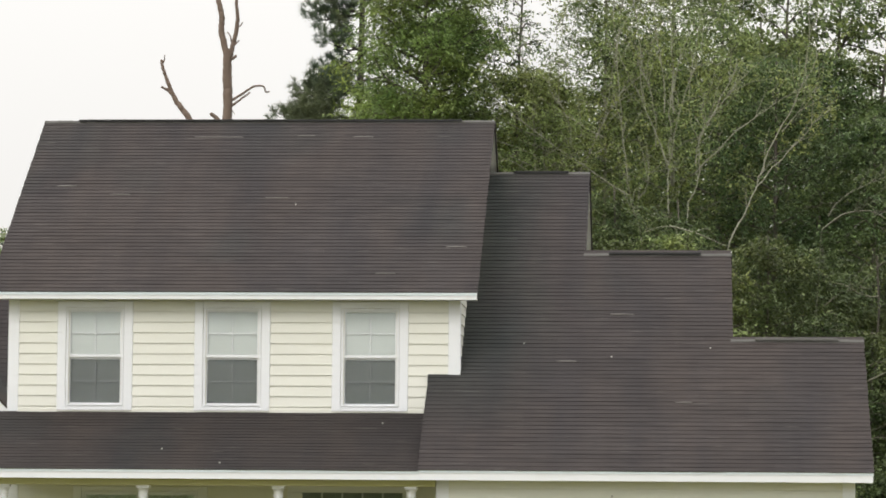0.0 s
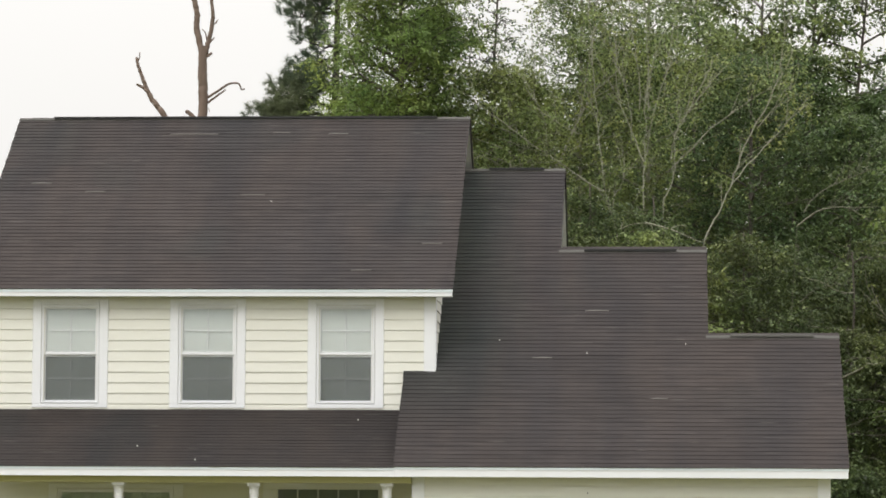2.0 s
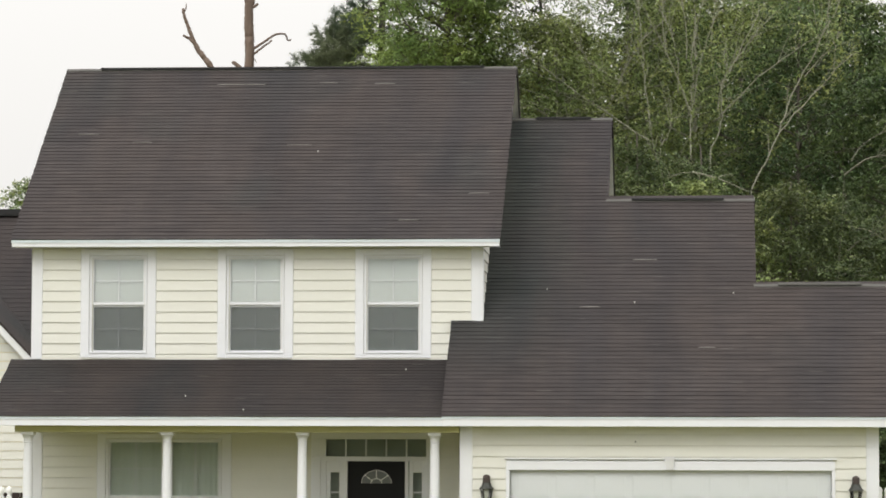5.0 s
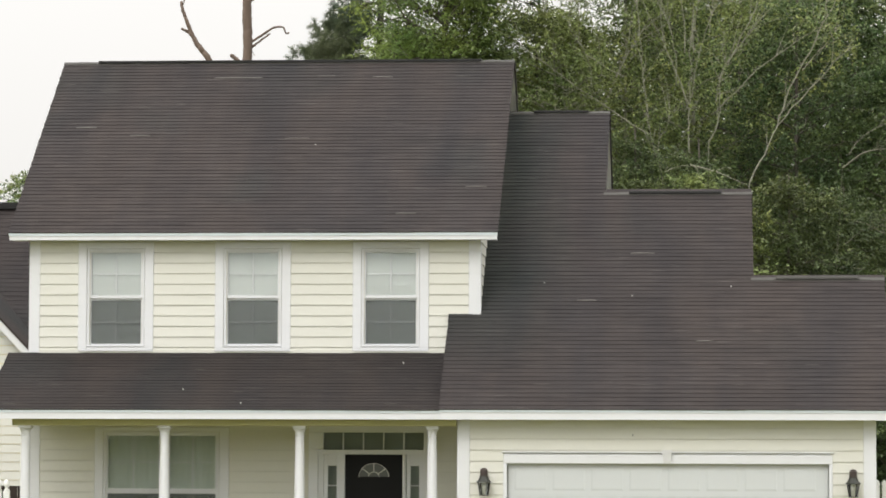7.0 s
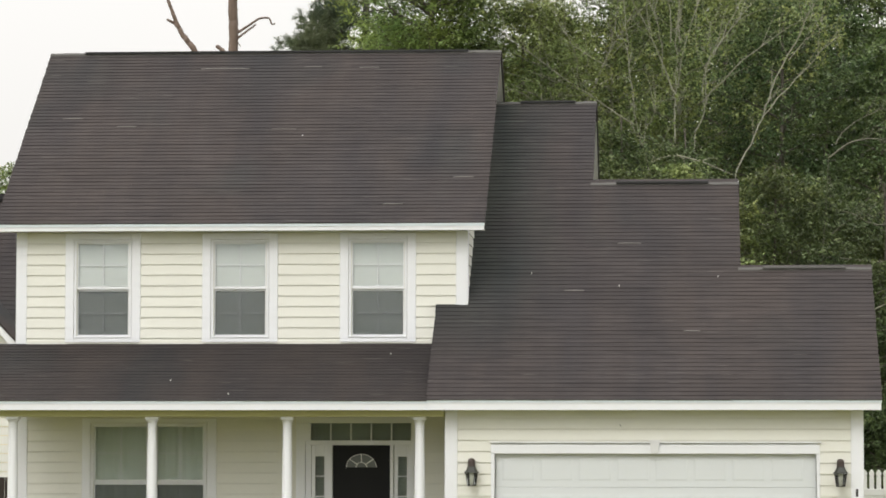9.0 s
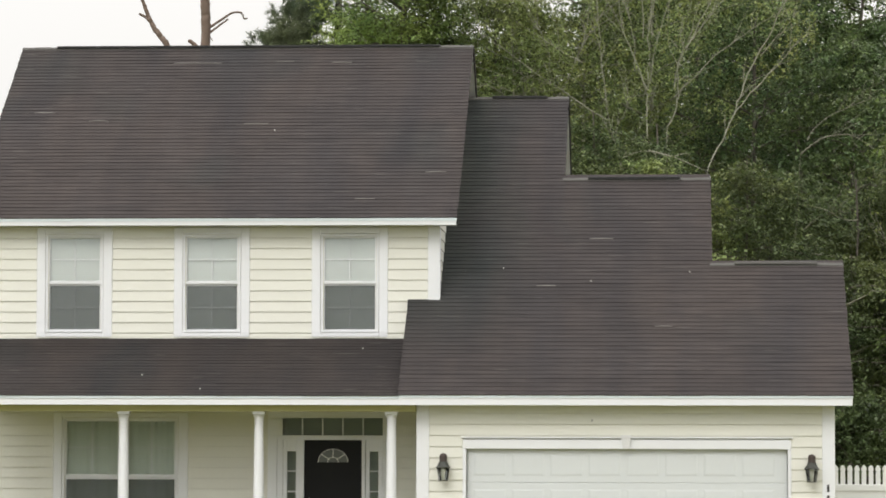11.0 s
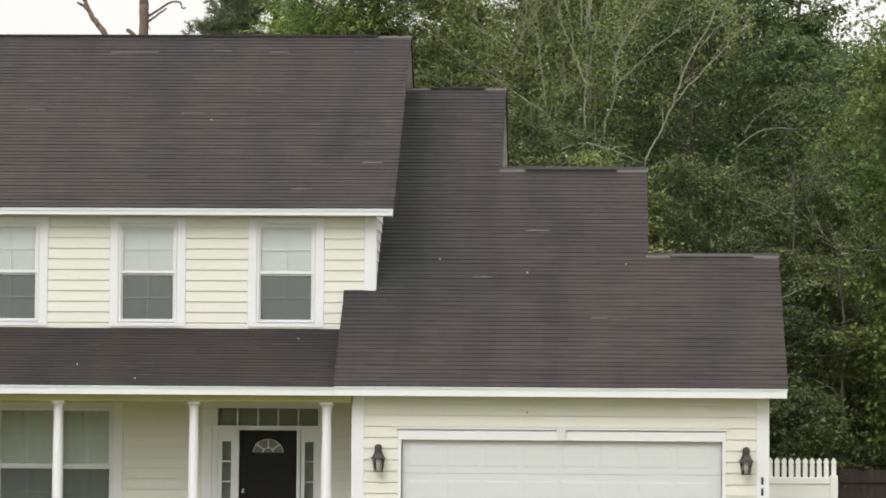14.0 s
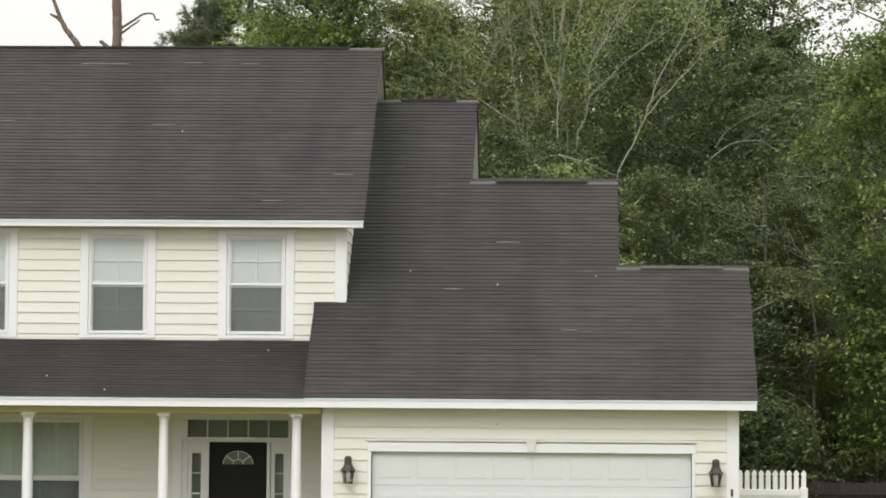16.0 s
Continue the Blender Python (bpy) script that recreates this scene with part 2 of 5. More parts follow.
def link(name, me, mat, parent=None, m=None, label=""):
    ob = new(name, me)
    if mat and not me.materials:
        me.materials.append(mat)
    if parent:
        ob.parent = parent
    if m is not None:
        ob.matrix_basis = m
    return tagged(ob, label)


def part(name, bm, mat, parent, label="", m=None, smooth=False):
    bmesh.ops.recalc_face_normals(bm, faces=bm.faces)
    me = bpy.data.meshes.new(name)
    bm.to_mesh(me)
    bm.free()
    if smooth:
        me.polygons.foreach_set("use_smooth", [True] * len(me.polygons))
    return link(name, me, mat, parent, m, label)


def box(bm, x0, x1, y0, y1, z0, z1):
    v = [bm.verts.new((x, y, z)) for x in (x0, x1) for y in (y0, y1) for z in (z0, z1)]
    for f in ((0, 1, 3, 2), (4, 6, 7, 5), (0, 4, 5, 1), (2, 3, 7, 6), (0, 2, 6, 4), (1, 5, 7, 3)):
        bm.faces.new([v[i] for i in f])
    return bm


def boxes(*spans, bevel=0.0):
    bm = bmesh.new()
    for s in spans:
        box(bm, *s)
    if bevel:
        bmesh.ops.bevel(bm, geom=bm.edges[:], offset=bevel, segments=1, affect="EDGES")
    return bm


def prism(bm, outline, x0, x1):
    """A solid with a (y, z) outline, drawn from x0 to x1."""
    a = [bm.verts.new((x0, y, z)) for y, z in outline]
    b = [bm.verts.new((x1, y, z)) for y, z in outline]
    bm.faces.new(a)
    bm.faces.new(b[::-1])
    for i in range(len(outline)):
        j = (i + 1) % len(outline)
        bm.faces.new((a[i], b[i], b[j], a[j]))
    return bm


def lathe(bm, profile, n=20):
    """A turned solid from (radius, z) pairs."""
    rings = [[bm.verts.new((r * math.cos(2 * math.pi * k / n), r * math.sin(2 * math.pi * k / n), z)) for k in range(n)] for r, z in profile]
    for a, b in zip(rings, rings[1:]):
        for k in range(n):
            bm.faces.new((a[k], a[(k + 1) % n], b[(k + 1) % n], b[k]))
    bm.faces.new(rings[0][::-1])
    bm.faces.new(rings[-1])
    return bm


def wall_cells(x0, x1, z0, z1, y0, y1, openings):
    """One solid wall slab with rectangular openings (x0, x1, z0, z1) through it."""
    xs = sorted({x0, x1, *[v for o in openings for v in o[:2] if x0 < v < x1]})
    zs = sorted({z0, z1, *[v for o in openings for v in o[2:] if z0 < v < z1]})
    solid = {(i, j) for i in range(len(xs) - 1) for j in range(len(zs) - 1)
             if not any(o[0] < (xs[i] + xs[i + 1]) / 2 < o[1] and o[2] < (zs[j] + zs[j + 1]) / 2 < o[3] for o in openings)}
    bm = bmesh.new()
    corner = {}

    def at(i, j, y):
        if (i, j, y) not in corner:
            corner[i, j, y] = bm.verts.new((xs[i], y, zs[j]))
        return corner[i, j, y]

    for i, j in sorted(solid):
        for y in (y0, y1):
            bm.faces.new((at(i, j, y), at(i + 1, j, y), at(i + 1, j + 1, y), at(i, j + 1, y)))
        for near, a, b in (((i - 1, j), (i, j), (i, j + 1)), ((i + 1, j), (i + 1, j), (i + 1, j + 1)), ((i, j - 1), (i, j), (i + 1, j)), ((i, j + 1), (i, j + 1), (i + 1, j + 1))):
            if near not in solid:
                bm.faces.new((at(*a, y0), at(*b, y0), at(*b, y1), at(*a, y1)))
    return bm


def board_mesh(name, lap=0.020):
    """One lap-siding board, 1 m long and 1 high before scaling, thick at its lower edge."""
    g = 0.065
    v = [(0, 0, g), (1, 0, g), (1, -lap, g), (0, -lap, g), (0, 0, 1.0), (1, 0, 1.0), (1, -0.006, 1.0), (0, -0.006, 1.0), (0, -lap, g + 0.05), (1, -lap, g + 0.05)]
    f = [(0, 1, 2, 3), (3, 2, 9, 8), (8, 9, 6, 7), (4, 7, 6, 5), (0, 3, 8, 7, 4), (1, 5, 6, 9, 2)]
    return mesh_from(name, v, f)


def siding(parent, me, mat, x0, x1, z0, z1, y, phase, step, openings, turn=None):
    """Courses of boards on a wall that faces the street, cut at the openings; turn stands them on another wall."""
    k = math.floor((z0 - phase) / step)
    z = phase + k * step
    while z < z1:
        lo, hi = max(z, z0), min(z + step, z1)
        mid = (lo + hi) / 2
        spans = [(x0, x1)]
        for a, b, c, d in openings:
            if c < mid < d:
                spans = [s for p, q in spans for s in ((p, min(q, a)), (max(p, b), q)) if s[1] - s[0] > 0.02]
        for a, b in spans:
            m = Matrix.Translation((a, y, lo)) @ Matrix.Diagonal((b - a, 1, hi - lo, 1))
            link("siding_board", me, mat, parent, turn @ m if turn else m)
        z += step


def roof_frame(x, y, z, pitch):
    """Axes of a roof slope: along the eave, up the slope, out of it."""
    c, s = 1 / math.hypot(1, pitch), pitch / math.hypot(1, pitch)
    return Matrix(((1, 0, 0, x), (0, c, -s, y), (0, s, c, z), (0, 0, 0, 1)))


def shingle_mesh(expo, t=0.0100):
    h = expo * 1.08
    v = [(0, 0, 0), (1, 0, 0), (1, 0, t), (0, 0, t), (0, h, 0), (1, h, 0), (1, h, 0.003), (0, h, 0.003), (0, 0.012, t + 0.001), (1, 0.012, t + 0.001)]
    f = [(0, 1, 2, 3), (3, 2, 9, 8), (8, 9, 6, 7), (4, 7, 6, 5), (0, 3, 8, 7, 4), (1, 5, 6, 9, 2)]
    return mesh_from("shingle", v, f)


def shingles(parent, rng, frame_m, length, width_at, expo, me, strip, mat=SHINGLE):
    """Courses of shingle strips up a slope; width_at gives a course's ends by its height up the slope."""
    n = int(length / expo)
    step = length / n
    for i in range(n):
        a, b = width_at((i + 0.5) * step)
        x = a - strip * (0.0, 0.5, 0.25, 0.75)[i % 4]
        while x < b:
            lo, hi = max(x, a), min(x + strip, b)
            if hi - lo > 0.03:
                sag = rng.uniform(-0.0025, 0.0025)
                end_a = lo - (rng.uniform(0, 0.012) if lo == a else 0)
                end_b = hi + (rng.uniform(0, 0.012) if hi == b else 0)
                m = frame_m @ Matrix.Translation((end_a, i * step - 0.012 + sag, rng.uniform(0.0, 0.003))) @ Matrix.Rotation(rng.uniform(-0.0012, 0.0012), 4, "Z")
                link("shingle", me, mat, parent, m @ Matrix.Diagonal((end_b - end_a - 0.003, 1, 1, 1)))
            x += strip


def empty(name, at, label, category, group="", kind=""):
    ob = new(name)
    ob.empty_display_size = 0.2
    ob.location = at
    return tagged(ob, label, category, group, kind)


# ---- ground ----
bm = bmesh.new()
bmesh.ops.create_grid(bm, x_segments=2, y_segments=2, size=2500)
ground = part("ground", bm, LAWN, None)
tagged(ground, "level green lawn that runs on under the woods", "ground", kind="structure")

# unseen tree belt across the street, behind the walk, added to darken window reflections
REFLECTED_BELT = material("reflected_belt_foliage", (0.12, 0.15, 0.085), rough=0.8, var=0.6, scale=0.25, fine=2.5, bump=0.6)
belt_rng = random.Random(11)
v, f = [], []
for k in range(121):
    x = -180 + 3 * k
    top = 8.5 + 1.6 * math.sin(k * 0.37) + belt_rng.uniform(-1.2, 1.2)
    v += [(x, -128, -0.05), (x, -128, top), (x, -133, top + 0.4), (x, -133, -0.05)]
    if k:
        b = 4 * k - 4
        f += [(b, b + 4, b + 5, b + 1), (b + 1, b + 5, b + 6, b + 2), (b + 2, b + 6, b + 7, b + 3)]
backdrop = link("backdrop", mesh_from("backdrop", v, f), REFLECTED_BELT)
tagged(backdrop, "unseen dark-green tree belt added for window reflections", "backdrop", kind="structure")

# ---- the house: its plan in metres ----
EAVE_Y, EAVE_Z, PITCH = -0.386, 2.948, 0.762          # garage slope
WALL_Y = 1.668                                         # upper front wall, also the wall behind the porch
NOTCH_X, WALL_R, WALL_L = -1.02, -0.538, -7.771
STEPS = ((5.877, 2.445), (3.801, 4.480), (1.386, 6.575))   # end and ridge of each step of the slope
UP_Y, UP_Z, UP_PITCH, UP_RIDGE = 1.319, 5.790, 0.714, 5.924
UP_L, UP_R = -8.051, -0.234
PORCH_L, PORCH_Y, PORCH_Z, PORCH_TOP = -8.085, -0.36, 2.935, 3.89
PORCH_PITCH = (PORCH_TOP - PORCH_Z) / (WALL_Y - PORCH_Y)
GAR_L, GAR_R = -0.744, 5.594
BACK_Y = 10.5
DECK = 0.05


def slope_z(y):
    return EAVE_Z + PITCH * (y - EAVE_Y)


house = empty("house", (0, 0, 0), "two-storey cream clapboard house with dark brown-grey shingle roof", "house")
board = board_mesh("siding_board")

# walls
UPPER_WINDOWS = (-6.975, -4.768, -2.561)               # left edge of each casing
CASE_W, CASE_H0, CASE_H1 = 1.212, 3.90, 5.64
upper_open = [(x + 0.19, x + CASE_W - 0.19, 3.99, 5.50) for x in UPPER_WINDOWS]
upper_wall = part("front_wall", wall_cells(WALL_L, WALL_R, 3.0, 5.70, WALL_Y, WALL_Y + 0.16, upper_open), SIDING, house)
siding(upper_wall, board, SIDING, WALL_L + 0.17, WALL_R - 0.17, 3.86, 5.668, WALL_Y, 5.302, 0.1685,
       [(x + 0.03, x + CASE_W - 0.03, 3.8, 5.7) for x in UPPER_WINDOWS])
porch_open = [(-6.50, -5.63, 0.85, 2.59), (-5.50, -4.72, 0.85, 2.59), (-3.10, -1.42, 0.2, 2.66)]
porch_wall = part("porch_wall", wall_cells(WALL_L, GAR_L, 0.0, 3.0, WALL_Y, WALL_Y + 0.16, porch_open), SIDING, house)
siding(porch_wall, board, SIDING, WALL_L + 0.20, GAR_L, 0.22, 2.78, WALL_Y, 1.31, 0.168,
       [(-6.65, -4.555, 0.7, 2.70), (-3.24, -1.27, 0.2, 2.74)])
garage_wall = part("garage_wall", wall_cells(GAR_L, GAR_R, 0.0, 2.80, 0.0, 0.16, [(0, 4.90, 0, 2.13)]), SIDING, house)
siding(garage_wall, board, SIDING, GAR_L + 0.17, GAR_R - 0.17, 0.1, 2.80, 0.0, 2.488, 0.171, [(-0.04, 4.92, 0.0, 2.29)])
# side of the garage towards the porch, and its outer side
part("garage_side_wall", boxes((GAR_L, GAR_L + 0.16, 0.16, WALL_Y, 0, 2.95)), SIDING, house)
bm = bmesh.new()
prism(bm, ((0.16, 0), (BACK_Y, 0), (BACK_Y, 2.2), (STEPS[0][1], slope_z(STEPS[0][1]) - 0.16), (0.16, slope_z(0.16) - 0.16)), GAR_R - 0.16, GAR_R)
part("garage_outer_wall", bm, SIDING, house)
# gable ends over the steps of the slope, each with boards towards the side
for (xe, yr), (xn, yn) in zip(STEPS[1:], STEPS[:2]):
    bm = bmesh.new()
    zr = slope_z(yr)
    prism(bm, ((yn - 0.6, slope_z(yn - 0.6) - 0.16), (yr, zr - 0.16), (2 * yr - yn + 1.2, slope_z(yn - 1.2) - 0.16), (yn, slope_z(yn) - 1.6)), xe - 0.44, xe - 0.28)
    part("gable_wall", bm, SIDING, house)
# side wall of the upper storey with its boards
side_wall = bmesh.new()
up_ridge_z = UP_Z + UP_PITCH * (UP_RIDGE - UP_Y)
prism(side_wall, ((WALL_Y, 3.0), (WALL_Y, 5.95), (UP_RIDGE, up_ridge_z - 0.14), (BACK_Y, up_ridge_z - 0.14 - UP_PITCH * (BACK_Y - UP_RIDGE)), (BACK_Y, 0), (4, 0)),
      WALL_R - 0.16, WALL_R)
side_wall = part("side_wall", side_wall, SIDING, house)
turn = Matrix.Translation((WALL_R, WALL_Y, 0)) @ Matrix.Rotation(radians(90), 4, "Z")
siding(side_wall, board, SIDING, 0.15, 1.9, 4.3, 5.80, 0, 5.302, 0.1685, [], turn)
bm = bmesh.new()
prism(bm, ((WALL_Y, 0), (WALL_Y, 5.95), (UP_RIDGE, up_ridge_z - 0.14), (BACK_Y, up_ridge_z - 0.14 - UP_PITCH * (BACK_Y - UP_RIDGE)), (BACK_Y, 0)), WALL_L, WALL_L + 0.16)
part("side_wall", bm, SIDING, house)
part("back_wall", boxes((WALL_L, WALL_R, BACK_Y - 0.16, BACK_Y, 0, 5.7), (WALL_R, GAR_R, BACK_Y - 0.16, BACK_Y, 0, 2.2)), SIDING, house)
part("storey_floor", boxes((WALL_L + 0.16, WALL_R - 0.16, WALL_Y + 0.16, BACK_Y - 0.16, 2.85, 3.0)), DARK_ROOM, house)
part("room_partition", boxes((WALL_L + 0.16, WALL_R - 0.16, 4.5, 4.6, 0, 5.6)), DARK_ROOM, house)

# corner boards
for x0, x1, y, z0, z1 in ((WALL_L, WALL_L + 0.172, WALL_Y, 3.88, 5.665), (WALL_R - 0.172, WALL_R, WALL_Y, 4.40, 5.665),
                          (GAR_L, GAR_L + 0.172, 0.0, 0.0, 2.79), (GAR_R - 0.172, GAR_R, 0.0, 0.0, 2.79), (WALL_L, WALL_L + 0.20, WALL_Y, 0.2, 2.78)):
    part("corner_board", boxes((x0, x1 + 0.02 * (x1 in (WALL_R, GAR_R)), y - 0.026, y - 0.001, z0, z1), bevel=0.004), TRIM, house)
part("corner_board", boxes((WALL_R + 0.001, WALL_R + 0.022, WALL_Y, WALL_Y + 0.13, 4.40, 5.85), bevel=0.004), TRIM, house)
part("corner_board", boxes((GAR_L - 0.022, GAR_L - 0.001, -0.02, 0.13, 0, 2.79), bevel=0.004), TRIM, house)
# base strip where the upper wall meets the porch roof
part("base_trim", boxes((WALL_L + 0.17, WALL_R - 0.45, WALL_Y - 0.02, WALL_Y - 0.001, 3.88, 3.925)), SIDING, house)


# roofs: a deck each, with strips of shingle on it
def deck(name, outline_y_z, x0, x1, mat=SHINGLE, label=""):
    bm = bmesh.new()
    prism(bm, outline_y_z, x0, x1)
    return part(name, bm, mat, house, label)


def slope_outline(y0, z0, y1, z1, thick=DECK):
    return ((y0, z0), (y1, z1), (y1, z1 - thick), (y0, z0 - thick))


rng = random.Random(7)
EXPO = 0.108
shingle_strip = shingle_mesh(EXPO)
main_roof = deck("main_roof", slope_outline(UP_Y + 0.036, UP_Z + 0.036 * UP_PITCH - 0.012, UP_RIDGE, up_ridge_z - 0.012), UP_L, UP_R, label="dark brown-grey shingle slope with weather streaks")
deck("rear_roof", slope_outline(2 * UP_RIDGE - UP_Y + 1.0, UP_Z - 0.723, UP_RIDGE, up_ridge_z - 0.012), UP_L, UP_R)
slope_len = math.hypot(UP_RIDGE - UP_Y, up_ridge_z - UP_Z)
shingles(main_roof, rng, roof_frame(0, UP_Y, UP_Z - 0.012, UP_PITCH), slope_len, lambda s: (UP_L, UP_R), EXPO, shingle_strip, 1.62)

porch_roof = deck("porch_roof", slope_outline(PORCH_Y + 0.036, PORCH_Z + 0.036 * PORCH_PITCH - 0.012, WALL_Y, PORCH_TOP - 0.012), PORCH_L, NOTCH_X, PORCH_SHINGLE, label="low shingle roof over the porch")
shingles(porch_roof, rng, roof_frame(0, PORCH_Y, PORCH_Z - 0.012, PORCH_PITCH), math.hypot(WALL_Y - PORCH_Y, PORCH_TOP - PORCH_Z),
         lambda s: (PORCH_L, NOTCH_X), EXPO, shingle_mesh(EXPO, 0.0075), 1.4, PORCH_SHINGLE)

slope_spans = ((EAVE_Y, WALL_Y, NOTCH_X, STEPS[0][0]), (WALL_Y, STEPS[0][1], WALL_R, STEPS[0][0]),
               (STEPS[0][1], STEPS[1][1], WALL_R, STEPS[1][0]), (STEPS[1][1], STEPS[2][1], WALL_R, STEPS[2][0]))
bm = bmesh.new()
corners = [(NOTCH_X, EAVE_Y + 0.036), (STEPS[0][0], EAVE_Y + 0.036), STEPS[0], (STEPS[1][0], STEPS[0][1]), STEPS[1], (STEPS[2][0], STEPS[1][1]), STEPS[2],
           (WALL_R, STEPS[2][1]), (WALL_R, WALL_Y), (NOTCH_X, WALL_Y)]
top = [bm.verts.new((x, y, slope_z(y) - 0.012)) for x, y in corners]
low = [bm.verts.new((x, y, slope_z(y) - 0.012 - DECK)) for x, y in corners]
bm.faces.new(top)
bm.faces.new(low[::-1])
for i in range(len(corners)):
    j = (i + 1) % len(corners)
    bm.faces.new((top[i], low[i], low[j], top[j]))
garage_roof = part("garage_roof", bm, GARAGE_SHINGLE, house, "dark shingle slope with three stepped ridges")
up = math.hypot(1, PITCH)


def garage_ends(s):
    y = EAVE_Y + s / up
    return next((x0, x1) for y0, y1, x0, x1 in slope_spans if y < y1 + 0.08)


shingles(garage_roof, rng, roof_frame(0, EAVE_Y, EAVE_Z - 0.012, PITCH), (STEPS[2][1] - EAVE_Y) * up, garage_ends, EXPO, shingle_mesh(EXPO), 1.55, GARAGE_SHINGLE)


# lifted, worn shingle edges and a few pale chips that lie on the slopes
WORN = material("worn_shingle_edge", (0.16, 0.15, 0.14), rough=0.9, var=0.3, scale=6, fine=60, bump=0.3)
CHIP = material("pale_chip", (0.5, 0.49, 0.46), rough=0.8, var=0.2, bump=0.2)


def worn_edges(parent, m, marks):
    for x0, s, x1 in marks:
        n = max(2, round((x1 - x0) / 0.12))
        bm = bmesh.new()
        rows = []
        for k in range(n + 1):
            x, w = x0 + (x1 - x0) * k / n, 0.010 if k in (0, n) else rng.uniform(0.014, 0.026)
            rows.append([bm.verts.new((x, s + d, h)) for d, h in ((-0.004, 0.010), (-0.004, 0.021), (w, 0.018), (w, 0.010))])
        for a, b in zip(rows, rows[1:]):
            for i in range(4):
                bm.faces.new((a[i], b[i], b[(i + 1) % 4], a[(i + 1) % 4]))
        bm.faces.new(rows[0])
        bm.faces.new(rows[-1][::-1])
        part("worn_edge", bm, WORN, parent, "pale worn shingle edge", m)


def chips(parent, m, spots):
    for x, s in spots:
        bm = bmesh.new()
        bmesh.ops.create_icosphere(bm, subdivisions=1, radius=0.014)
        for v in bm.verts:
            v.co = Vector((x, s, 0.022)) + v.co * rng.uniform(0.7, 1.2)
        part("chip", bm, CHIP, parent, "pale chip", m)


up_frame, gar_frame, porch_frame = roof_frame(0, UP_Y, UP_Z - 0.012, UP_PITCH), roof_frame(0, EAVE_Y, EAVE_Z - 0.012, PITCH), roof_frame(0, PORCH_Y, PORCH_Z - 0.012, PORCH_PITCH)
worn_edges(main_roof, up_frame, ((-5.36, 5.08, -4.53), (-3.59, 5.13, -3.29), (-2.63, 5.09, -2.29), (-6.54, 3.09, -6.21), (-3.92, 2.98, -3.52), (-0.81, 1.38, -0.48), (-1.89, 0.54, -1.57), (-7.49, 3.37, -7.15)))
worn_edges(garage_roof, gar_frame, ((1.82, 4.29, 2.21), (1.0, 2.93, 1.31), (2.88, 1.8, 3.15)))
chips(main_roof, up_frame, ((-3.39, 2.76),))
chips(garage_roof, gar_frame, ((3.44, 3.32), (1.87, 3.06), (0.46, 3.43)))
chips(porch_roof, porch_frame, ((-5.06, 0.74), (-4.09, 0.21), (-1.71, 1.79)))

# small cheek under the free edge of the garage slope
bm = bmesh.new()
prism(bm, ((EAVE_Y + 0.05, EAVE_Z - 0.1), (WALL_Y, slope_z(WALL_Y) - 0.1), (WALL_Y, 3.7), (EAVE_Y + 0.05, 2.80)), NOTCH_X + 0.03, NOTCH_X + 0.06)
part("roof_cheek", bm, TRIM, house)


def rear_rake(x, y, z, pitch, run):
    """White soffit under the overhang of a rear slope, and the dark shingle edge outside it."""
    for name, mat, x0, x1, d0, d1 in (("rake_soffit", VINYL, x - 0.30, x - 0.010, 0.064, 0.085), ("rake_edge", SHINGLE, x - 0.008, x + 0.016, 0.0, 0.15)):
        bm = bmesh.new()
        prism(bm, ((y, z - d0), (y + run, z - run * pitch - d0), (y + run, z - run * pitch - d1), (y, z - d1)), x0, x1)
        part(name, bm, mat, house)


rear_rake(UP_R, UP_RIDGE, up_ridge_z, UP_PITCH, 2.6)
x_left = WALL_R
for xe, yr in STEPS[::-1]:
    zr = slope_z(yr)
    deck("rear_roof", slope_outline(2 * yr - EAVE_Y - 0.5, EAVE_Z + 0.38, yr, zr - 0.012), x_left, xe)
    rear_rake(xe, yr, zr, PITCH, 2.4)
    # rake boards of the front and rear slopes on the free end
    for y0, y1 in ((max(EAVE_Y + 0.04, yr - 2.0), yr - 0.1),):
        z0, z1 = slope_z(y0), slope_z(y1)
        bm = bmesh.new()
        prism(bm, ((y0, z0 - 0.03), (y1, z1 - 0.03), (y1, z1 - 0.20), (y0, z0 - 0.20)), xe - 0.035, xe - 0.008)
        part("rake_board", bm, TRIM, house)
    x_left = xe
for y0, y1, z0, z1 in ((UP_Y + 0.04, UP_RIDGE, UP_Z + 0.03, up_ridge_z),):
    for x in (UP_L + 0.008,):
        bm = bmesh.new()
        prism(bm, ((y0, z0 - 0.03), (y1, z1 - 0.03), (y1, z1 - 0.15), (y0, z0 - 0.15)), x, x + 0.027)
        part("rake_board", bm, TRIM, house)
bm = bmesh.new()
prism(bm, ((PORCH_Y, PORCH_Z - 0.03), (WALL_Y, PORCH_TOP - 0.03), (WALL_Y, PORCH_TOP - 0.2), (PORCH_Y, PORCH_Z - 0.2)), PORCH_L + 0.01, PORCH_L + 0.035)
part("rake_board", bm, TRIM, house)


# fascia boards with a drip edge, and soffits behind them
def eave(x0, x1, y, z, depth, height, back, soffit_mat=TRIM):
    part("fascia", boxes((x0 + 0.012, x1 - 0.012, y + 0.012, y + 0.034, z - height, z - 0.045), bevel=0.003), TRIM, house)
    part("drip_edge", boxes((x0 + 0.004, x1 - 0.004, y + 0.0, y + 0.012, z - 0.055, z - 0.010)), DRIP, house)
    part("soffit", boxes((x0 + 0.02, x1 - 0.02, y + 0.034, back, z - height + 0.012, z - height + 0.024)), soffit_mat, house)


